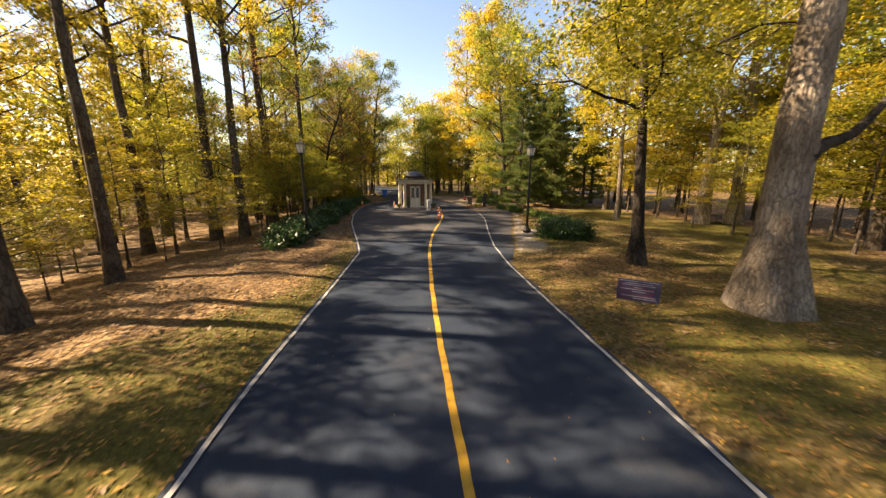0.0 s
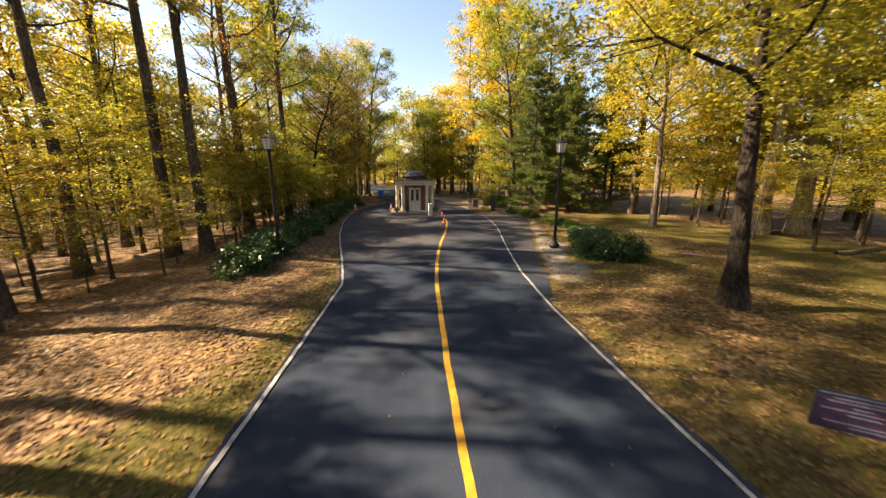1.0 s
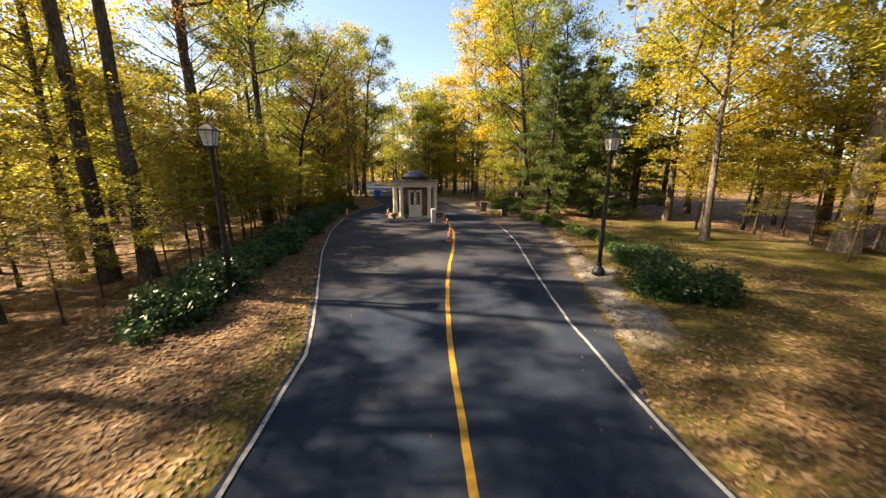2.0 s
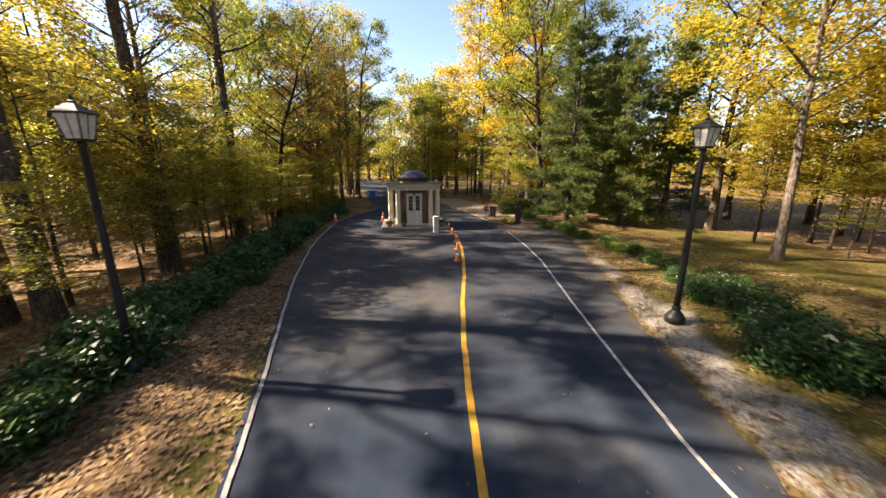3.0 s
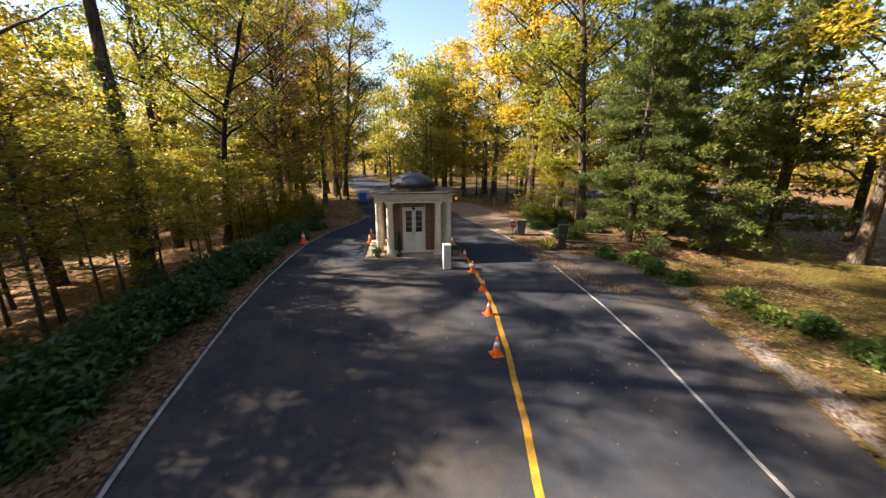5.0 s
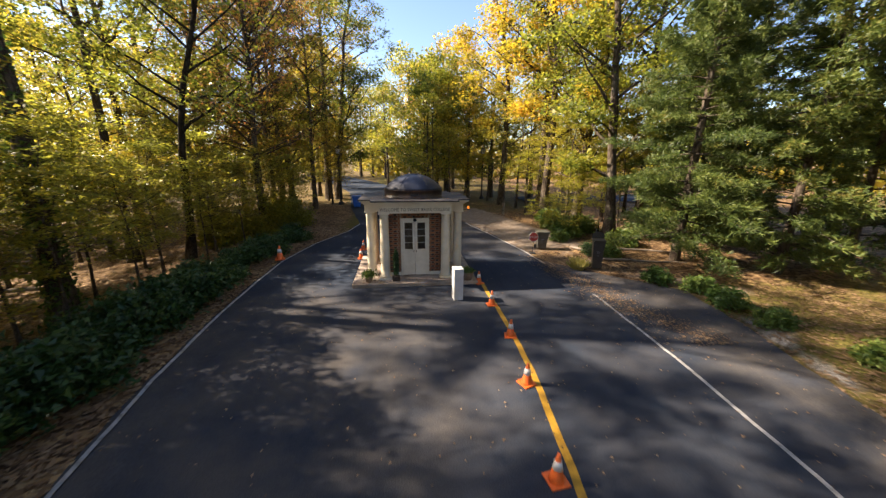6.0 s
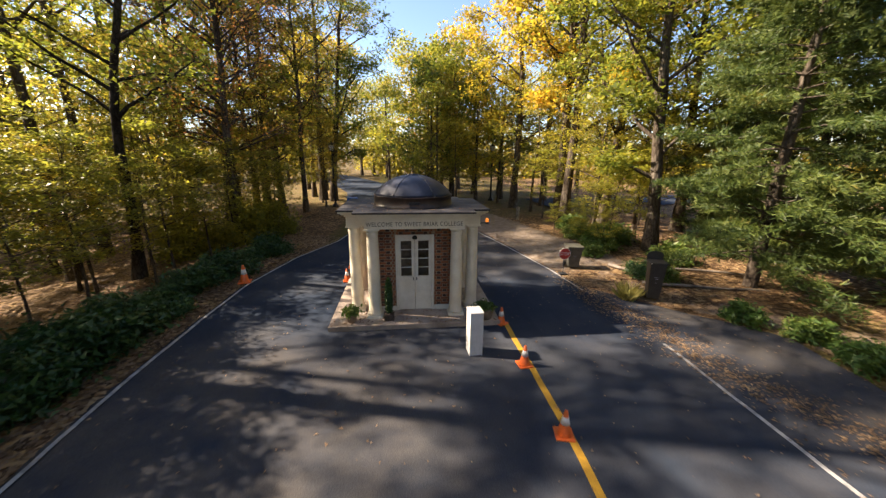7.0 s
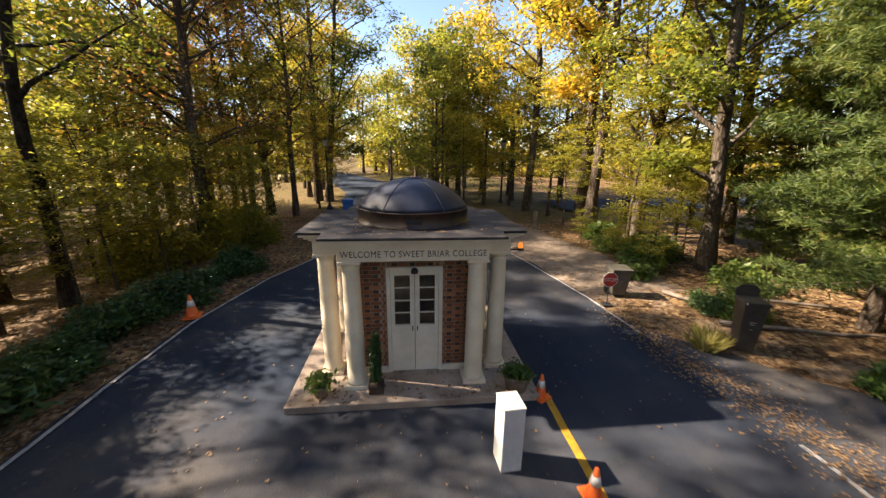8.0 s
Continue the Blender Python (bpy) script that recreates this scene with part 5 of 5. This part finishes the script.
for x, y, k, s, rz in ((21.5, 38.8, 1, 0.8, 60), (24.2, 35.6, 1, 0.9, 150), (20.6, 45.4, 0, 0.8, 240), (26.0, 41.0, 1, 0.95, 10), (28.0, 33.0, 1, 0.9, 80), (28.0, 12.0, 2, 1.1, 20), (31.0, 17.5, 0, 1.2, 130), (29.0, 22.5, 2, 1.15, 220), (33.0, 26.0, 0, 1.25, 310), (27.0, 17.0, 2, 0.95, 60)):
    plant(FAR, x, y, k, s, rz)

for x, y, k, s, rz in ((19.0, 17.4, 2, 0.55, 30), (24.6, 19.6, 2, 0.8, 140), (25.4, 14.6, 0, 0.85, 220), (26.2, 23.0, 0, 0.9, 310), (21.8, 28.0, 2, 0.75, 80), (25.6, 29.4, 0, 0.9, 190), (24.0, 8.4, 2, 0.8, 50)):
    plant(MIDDLE, x, y, k, s, rz)

# a leaning tree over the hedge, and ivy on the tall trunk behind it
leaning = tree("leaning_tree", "dark crooked tree leaning out over the hedge", at_ground(-10.2, 40.9), 47, LEAF_GREEN, BARK_DARK, 7000, 0.45, 0.16, 0.12,
               height=13.5, radius=0.2, crown_base=5.5, spread=3.4, limbs=18, clumps=6, bend=1.3, lean=(4.2, -1.6), category="tree")
ivy_rng = np.random.default_rng(48)
h = 9.0 * ivy_rng.uniform(0, 1, 1500) ** 1.3
a = ivy_rng.uniform(0, 2 * np.pi, 1500)
r = 0.33 + 0.1 * np.abs(ivy_rng.normal(size=1500)) - 0.012 * h
ivied = [o for o in scene.objects if o.name.startswith("woodland_tree") and abs(o.matrix_basis.translation.x + 10.2) < 0.05 and abs(o.matrix_basis.translation.y - 34.3) < 0.05]
v, f = leaves(ivy_rng, np.stack([r * np.cos(a), r * np.sin(a), h], -1), 0.15, 0.11, 0.1, 0.4)
for o in ivied:
    part("ivy", mesh_of("ivy", v, [f]), SHRUB, o, "green ivy climbing the trunk")

# the depth of the wood on both sides
rng = np.random.default_rng(77)
for x0, ys, sc in ((-14.6, (-9.0, -3.6), 1.1), (-18.2, (-6.5, 0.5), 1.1), (-22.0, (-2.0,), 1.0), (-19.5, (56.0,), 1.0)):
    for y0 in ys:
        plant(WOOD, x0 + rng.normal() * 0.6, y0 + rng.normal() * 0.5, int(rng.choice((0, 0, 2, 1))), sc * rng.uniform(0.93, 1.07), rng.uniform(0, 360))
tries = 0
while tries < 2600 and len(spots) < 196:
    tries += 1
    west = rng.uniform() < 0.6
    x = -rng.uniform(11, 40) if west else rng.uniform(14, 42)
    y = rng.uniform(-10, 88)
    if west and x > -23 and rng.uniform() < (0.75 if y > 28 else 0.6):
        continue
    if not west and ((y < 36 and x < 20) or x < 12):
        continue
    if y + 3 < (0.85 * -x if west else 0.55 * x):
        continue
    near = min((x - a) ** 2 + (y - b) ** 2 for a, b in spots)
    if near < (2.6 if x > -22 and west else 3.6) ** 2:
        continue
    if west and y < 18 and x > -14.5:
        continue
    if west and x < -22 and 12 < y < 50 and rng.uniform() < 0.5:
        continue
    if west and x > -22:
        kinds = SMALL
    elif not west and x < 30 and y < 60:
        kinds = SMALL if rng.uniform() < 0.45 else FAR
    else:
        kinds = FAR
    plant(kinds, x, y, int(rng.choice((0, 0, 1, 1, 2) if y > 24 else (0, 0, 2, 2, 1))), rng.uniform(0.75, 1.12) * ((0.8 if 5 < y < 20 else 1.05 if x < -31 and y < 26 else 0.92 if x < -31 else 0.72) if west and kinds is FAR else 1.0), rng.uniform(0, 360))

# the middle storey of the western wood, lower towards the road
for k in range(600):
    if len(spots) >= 205:
        break
    x, y = -rng.uniform(16, 38), rng.uniform(18, 66)
    if y + 1 < 0.8 * -x or min((x - a) ** 2 + (y - b) ** 2 for a, b in spots) < 2.4 ** 2:
        continue
    tall = max(5.5, 0.75 * (-x - 8.5) * rng.uniform(0.88, 1.05))
    if x < -23:
        plant(FAR, x, y, int(rng.choice((0, 0, 1, 2))), 1.1 * tall / 17, rng.uniform(0, 360))
    else:
        plant(MIDDLE, x, y, int(rng.choice((0, 1, 1, 2))), tall / 11.5, rng.uniform(0, 360))

# a belt of woods all round, too far to tell tree from tree
count = 60000
ang = rng.uniform(0, 2 * np.pi, count)
dist = rng.uniform(62, 85, count)
gap = (np.abs(np.degrees(ang) - 99) < 3.5)
c = np.stack([dist * np.cos(ang), 35 + 1.05 * dist * np.sin(ang), rng.uniform(-2, 1, count) + 15 * rng.beta(1.2, 1.5, count) * (0.75 + 0.25 * np.sin(ang * 23) * np.sin(ang * 9 + 1))], -1)
c[gap, 1] += 40
v, f = small_leaves(rng, c, 0.95, 0.75, 0.3)
# the taller near side of the belt, on the falling ground to the west
count = 44000
side = np.stack([rng.uniform(-56, -43, count), rng.uniform(-22, 92, count), np.zeros(count)], -1)
side[:, 2] = -3 + (23 + 4 * np.sin(side[:, 1] * 0.35) * np.sin(side[:, 1] * 0.11 + 1)) * rng.beta(1.3, 1.25, count)
v, f = join([(v, f), small_leaves(rng, side, 0.6, 0.45, 0.3)])
tagged(part("far_woods", mesh_of("far_woods", v, [f]), LEAF_YELLOW), "distant belt of autumn woodland", "woods", kind="stuff")


# ---- hedge and shrubs ----
def shrub(name, label, m, seed, material, count, size, length, width, group):
    rng = np.random.default_rng(seed)
    s = thing(name, label, "shrub", m, group)
    stems = []
    for k in range(9):
        a, r = k * 0.7, rng.uniform(0.3, 0.8)
        stems.append(tube([(0.05 * math.cos(a), 0.05 * math.sin(a), -0.05), (r * 0.5 * size[0] * math.cos(a), r * 0.5 * size[1] * math.sin(a), size[2] * 0.45), (r * size[0] * math.cos(a) * 0.8, r * size[1] * math.sin(a) * 0.8, size[2] * 0.85)], [0.02, 0.014, 0.005], 4))
    part("stem", mesh_of("stem", *[(lambda v, f: (v, [f]))(*join(stems))][0]), BARK, s)
    knots = rng.normal(size=(40, 3))
    knots /= np.linalg.norm(knots, axis=1)[:, None]
    knots *= rng.uniform(0.45, 0.95, (40, 1))
    knots[:, 2] = np.abs(knots[:, 2])
    c = knots[rng.integers(0, 40, count)] + rng.normal(size=(count, 3)) * 0.16
    c = c * np.array(size) + np.array([0, 0, 0.06])
    c = c[c[:, 2] > 0.0]
    v, f = small_leaves(rng, c, 1.15 * length, 1.3 * width, 0.35)
    part("foliage", mesh_of("foliage", v, [f]), material, s)
    return s


HEDGE = [shrub("laurel_shrub", "low dark glossy laurel shrub in a roadside row", at_ground(-6.6, 16.9), 61, LAUREL, 5000, (1.1, 1.0, 0.98), 0.115, 0.052, "laurel hedge beside the road"),
         shrub("laurel_shrub", "low dark glossy laurel shrub in a roadside row", at_ground(-6.7, 18.5), 62, LAUREL, 5000, (1.05, 1.05, 0.84), 0.115, 0.052, "laurel hedge beside the road")]
rng = np.random.default_rng(6)
for y in np.arange(19.9, 43.6, 1.25):
    x = np.interp(y, (19, 24, 30, 38, 41, 44), (-6.7, -6.75, -6.6, -6.55, -6.3, -5.6)) + rng.normal() * 0.12
    copy_thing(HEDGE[int(rng.integers(0, 2))], at_ground(x, y + rng.normal() * 0.15, 0, rng.uniform(0, 360), rng.uniform(0.78, 1.18) * (0.78 if y > 36 else 1)))
    if y < 36:
        copy_thing(HEDGE[int(rng.integers(0, 2))], at_ground(x - 0.9 + rng.normal() * 0.1, y + 0.6, 0, rng.uniform(0, 360), rng.uniform(0.7, 0.95)))
ROUND = shrub("evergreen_shrub", "rounded dark green shrub beside the gravel", at_ground(7.95, 17.5), 63, LAUREL, 6500, (1.1, 1.1, 1.1), 0.11, 0.045, "shrubs by the gravel strip")
for x, y, s, rz in ((8.9, 16.9, 0.95, 60), (8.9, 18.6, 0.9, 140), (9.5, 20.0, 0.8, 20), (10.2, 21.4, 0.66, 200), (9.2, 21.3, 0.55, 300), (9.9, 22.9, 0.5, 250), (8.9, 37.9, 0.55, 40)):
    copy_thing(ROUND, at_ground(x, y, 0, rz, s))
SPREAD = shrub("spreading_shrub", "tall spreading shrub with yellow-green leaves past the hedge", at_ground(-8.1, 45.4), 65, LEAF_LIME, 6500, (1.7, 1.6, 2.5), 0.12, 0.075, "spreading shrubs past the hedge")
for x, y, s, rz in ((-6.9, 46.6, 0.85, 130), (-9.9, 44.0, 1.05, 250), (-8.2, 48.0, 1.0, 40)):
    copy_thing(SPREAD, at_ground(x, y, 0, rz, s))
TUFT = shrub("low_shrub", "small olive-green shrub along the lawn edge", at_ground(10.5, 24.3), 64, SHRUB, 2200, (0.5, 0.5, 0.45), 0.09, 0.035, "small shrubs along the lawn")
for x, y, s, rz in ((10.6, 25.4, 1.1, 20), (10.8, 26.8, 1.0, 90), (10.4, 27.6, 0.9, 160), (10.6, 28.7, 1.1, 30), (10.2, 30.8, 1.0, 220), (10.1, 32.1, 1.15, 10), (10.3, 33.4, 1.1, 200), (9.5, 34.4, 1.1, 60), (9.3, 37.4, 1.3, 110),
                    (8.5, 40.6, 1.0, 210), (9.3, 41.6, 1.7, 30), (10.2, 42.7, 2.0, 120), (9.6, 44.4, 1.6, 250), (11.2, 43.2, 1.9, 80), (11.4, 39.6, 1.7, 300), (10.4, 46.4, 1.8, 190)):
    copy_thing(TUFT, at_ground(x, y, 0, rz, s))


# ---- what lies on the ground ----
def scatter(rng, n, x0, x1, y0, y1, keep):
    x, y = rng.uniform(x0, x1, n), rng.uniform(y0, y1, n)
    ok = rng.uniform(0, 1, n) < keep(x, y)
    return x[ok], y[ok]


rng = np.random.default_rng(91)


def leaf_cover(x, y):
    on_road = (x > LEFT(y) - 0.1) & (x < EDGE(y))
    side = np.maximum(LEFT(y) - x, x - EDGE(y))
    margin = 0.9 * smooth(1 - np.abs(np.minimum(x - LEFT(y), EDGE(y) - x)) / 0.45)
    strip = 0.25 * smooth(1 - np.abs(x - RIGHT(y) - 0.5 - 0.35 * np.sin(y)) / 0.5) * ((y > 29.5) & (y < 38))
    slab = (np.abs(x - GX0) < 2.3) & (np.abs(y - GY0) < 2.0)
    return np.where(slab, 0.0, np.where(on_road, np.maximum.reduce([margin * 0.25 * (x > 0), strip, 0.006 + 0.026 * (y > 24) + 0.03 * ((y > 22) & (x > RIGHT(y) + 0.3))]), np.clip(0.25 + 0.75 * litter_share(x, y) + 0.2 * (side < 1.2) - 0.6 * gravel_share(x, y) - 0.95 * bare_share(x, y), 0, 1) * (1 - 0.6 * (x > 3) * smooth((y - 31) / 4)) * (1 - 0.25 * (x > 3) * (y < 27)) * (1 - 0.3 * (y < 9))))


x, y = scatter(rng, 210000, -13, 15, -2, 46, leaf_cover)
z = np.maximum(ground_z(x, y), np.where((x > LEFT(y) - 0.14) & (x < EDGE(y)), 0.0, -9)) + rng.uniform(0.008, 0.04, len(x))
asphalt = (x > LEFT(y)) & (x < EDGE(y))
sz = np.where(asphalt, 0.42, 1.0)[:, None]
golden_part = y + 4 * rng.normal(size=len(y)) < 10
at_leaf = np.stack([x, y, z], -1)
vg, fg = small_leaves(rng, at_leaf[golden_part], 0.075 * sz[golden_part], 0.055 * sz[golden_part], 0.88, spread=0.4)
tagged(part("golden_leaves", mesh_of("golden_leaves", vg, [fg]), FALLEN_GOLD), "golden fallen leaves lying on the grass verges", "leaves", kind="stuff")
v, f = small_leaves(rng, at_leaf[~golden_part], 0.105 * sz[~golden_part], 0.08 * sz[~golden_part], 0.88, spread=0.4)
ky = rng.uniform(30.0, 38.5, 3000)
kx = RIGHT(ky) + 0.15 + 0.32 * np.clip(34 - ky, 0, 9) + 0.15 * np.sin(1.7 * ky) + rng.normal(size=3000) * 0.36
ve, fe = small_leaves(rng, np.stack([kx, ky, np.maximum(0.0, ground_z(kx, ky)) + rng.uniform(0.006, 0.03, 3000)], -1), 0.06, 0.04, 0.88, spread=0.4)
xs, ys = rng.uniform(-1.6, 2.8, 260), 34.85 + 1.1 * rng.beta(1.0, 1.6, 260)
vs, fs = small_leaves(rng, np.stack([xs, ys, np.full(260, SLAB + 0.012)], -1), 0.07, 0.045, 0.92, spread=0.4)
xr, yr = rng.uniform(-1.0, 2.2, 420), rng.uniform(35.2, 38.2, 420)
ok = ((xr - GX0) ** 2 + (yr - GY0) ** 2 > 1.15) & ((np.abs(xr - GX0) < 1.4) | (np.abs(yr - GY0) < 1.1))
xr, yr = xr[ok], yr[ok]
vr, fr = small_leaves(rng, np.stack([xr, yr, np.full(len(xr), TOP + 0.467)], -1), 0.06, 0.035, 0.92, spread=0.4)
v, f = join([(v, f), (vs, fs), (vr, fr), (ve, fe)])
tagged(part("fallen_leaves", mesh_of("fallen_leaves", v, [f]), FALLEN), "brown and yellow fallen leaves lying on grass and asphalt", "leaves", kind="stuff")

x, y = scatter(rng, 130000, -9, 20, -2, 34, lambda x, y: np.where((x > LEFT(y) - 0.25) & (x < EDGE(y) + 0.1), 0, np.clip(1.1 - 1.25 * litter_share(x, y) - 1.4 * gravel_share(x, y), 0, 1)))
z = ground_z(x, y)
n = len(x)
ang = rng.uniform(0, 2 * np.pi, n)
hgt = rng.uniform(0.03, 0.075, n)
base = np.stack([x, y, z], -1)
lean = np.stack([rng.normal(size=n) * 0.035, rng.normal(size=n) * 0.035, hgt], -1)
sd = np.stack([np.cos(ang), np.sin(ang), np.zeros(n)], -1) * 0.012
v = np.stack([base - sd, base + sd, base + lean], 1).reshape(-1, 3)
tagged(part("grass", mesh_of("grass", v, [np.arange(3 * n).reshape(-1, 3)]), GRASS), "short yellowing autumn grass of the verges", "grass", kind="stuff")


# dead branches and logs on the woodland floor
def log(x, y, length, r, rz, seed):
    rng = np.random.default_rng(seed)
    q = np.linspace(0, 1, 7)
    p = np.stack([(q - 0.5) * length, np.cumsum(rng.normal(size=7)) * 0.03 * length, r * 0.7 + 0 * q], -1)
    v, f = tube(p, r * (1 - 0.5 * q), 7)
    lg = part("fallen_log", mesh_of("fallen_log", v, [f], True), DEADWOOD, m=at_ground(x, y, 0.02, rz))
    tagged(lg, "grey fallen log on the woodland floor", "log", "fallen logs")


for k, (x, y, ln, r, rz) in enumerate(((-17.5, 19.0, 6.5, 0.14, 20), (-13.5, 22.5, 4.0, 0.09, -25), (-19.0, 24.5, 5.0, 0.12, 50), (-12.6, 29.5, 3.5, 0.08, 15), (-14.5, 38.0, 4.5, 0.1, -10), (-10.0, 45.5, 3.0, 0.07, 30),
                                       (11.0, 37.9, 3.6, 0.07, -18), (10.3, 36.7, 3.8, 0.06, -12), (9.1, 38.6, 1.8, 0.07, -50), (12.4, 17.0, 0.8, 0.05, -30), (21.0, 17.0, 4.0, 0.1, 10), (23.0, 22.5, 5.0, 0.1, 5))):
    log(x, y, ln, r, rz, 200 + k)


# ---- bricks of the gatehouse walls ----
def brick_mesh(name, length, material):
    bm = block(-length / 2, length / 2, -0.02, 0.03, -0.031, 0.031)
    bmesh.ops.bevel(bm, geom=[e for e in bm.edges if all(v.co.y < 0 for v in e.verts)], offset=0.004, segments=1, affect="EDGES")
    me = bpy.data.meshes.new(name)
    bm.to_mesh(me)
    bm.free()
    me.materials.append(material)
    return me


COURSE, LONG, SHORT, JOINT = 0.076, 0.205, 0.10, 0.012
MESH_LONG, MESH_SHORT, MESH_HALF = brick_mesh("brick", LONG, BRICK), brick_mesh("brick", SHORT, BRICK_DARK), brick_mesh("brick", 0.055, BRICK)


def lay(x0, x1, z0, z1, shift):
    """Places of the bricks of one panel, in alternating long and short bricks: (x, z, mesh)."""
    out, row = [], 0
    z = z0 + COURSE / 2
    pair = LONG + SHORT + 2 * JOINT
    while z + 0.03 < z1:
        x = x0 - pair + (0 if row % 2 else pair / 2) + shift
        while x < x1:
            for ln, me in ((LONG, MESH_LONG), (SHORT, MESH_SHORT)):
                a, b = x, x + ln
                if a > x0 - 0.004 and b < x1 + 0.004:
                    out.append(((a + b) / 2, z, me))
                elif b > x0 + 0.05 and a < x1 - 0.05:
                    out.append((min(max((max(a, x0) + min(b, x1)) / 2, x0 + 0.03), x1 - 0.03), z, MESH_HALF))
                x += ln + JOINT
        z += COURSE
        row += 1
    return out


for panel in ((-HX + 0.02, DX0 - 0.004, SLAB + 0.125, TOP - 0.004), (DX1 + 0.004, HX - 0.02, SLAB + 0.125, TOP - 0.004), (DX0 + 0.02, DX1 - 0.02, DTOP + 0.004, TOP - 0.004)):
    for bx, bz, me in lay(*panel, 0.03):
        b = new("brick", me)
        b.parent = brick_wall
        b.matrix_basis = pose(bx, yf + 0.012 - 0.002 * random.random(), bz)
side = bmesh.new()
for sx in (-1, 1):
    for bx, bz, me in lay(-HF + 0.25, HF, SLAB, TOP - 0.004, 0.0):
        if abs(bx) < 0.62 and 0.96 < bz < 2.14:
            continue
        half = (LONG if me is MESH_LONG else SHORT if me is MESH_SHORT else 0.055) / 2
        xo = sx * (HX - 0.008)
        box(side, xo - 0.014, xo + 0.014, bx - half, bx + half, bz - 0.031, bz + 0.031)
tagged(part("side_bricks", side, BRICK, brick_wall), kind="stuff")
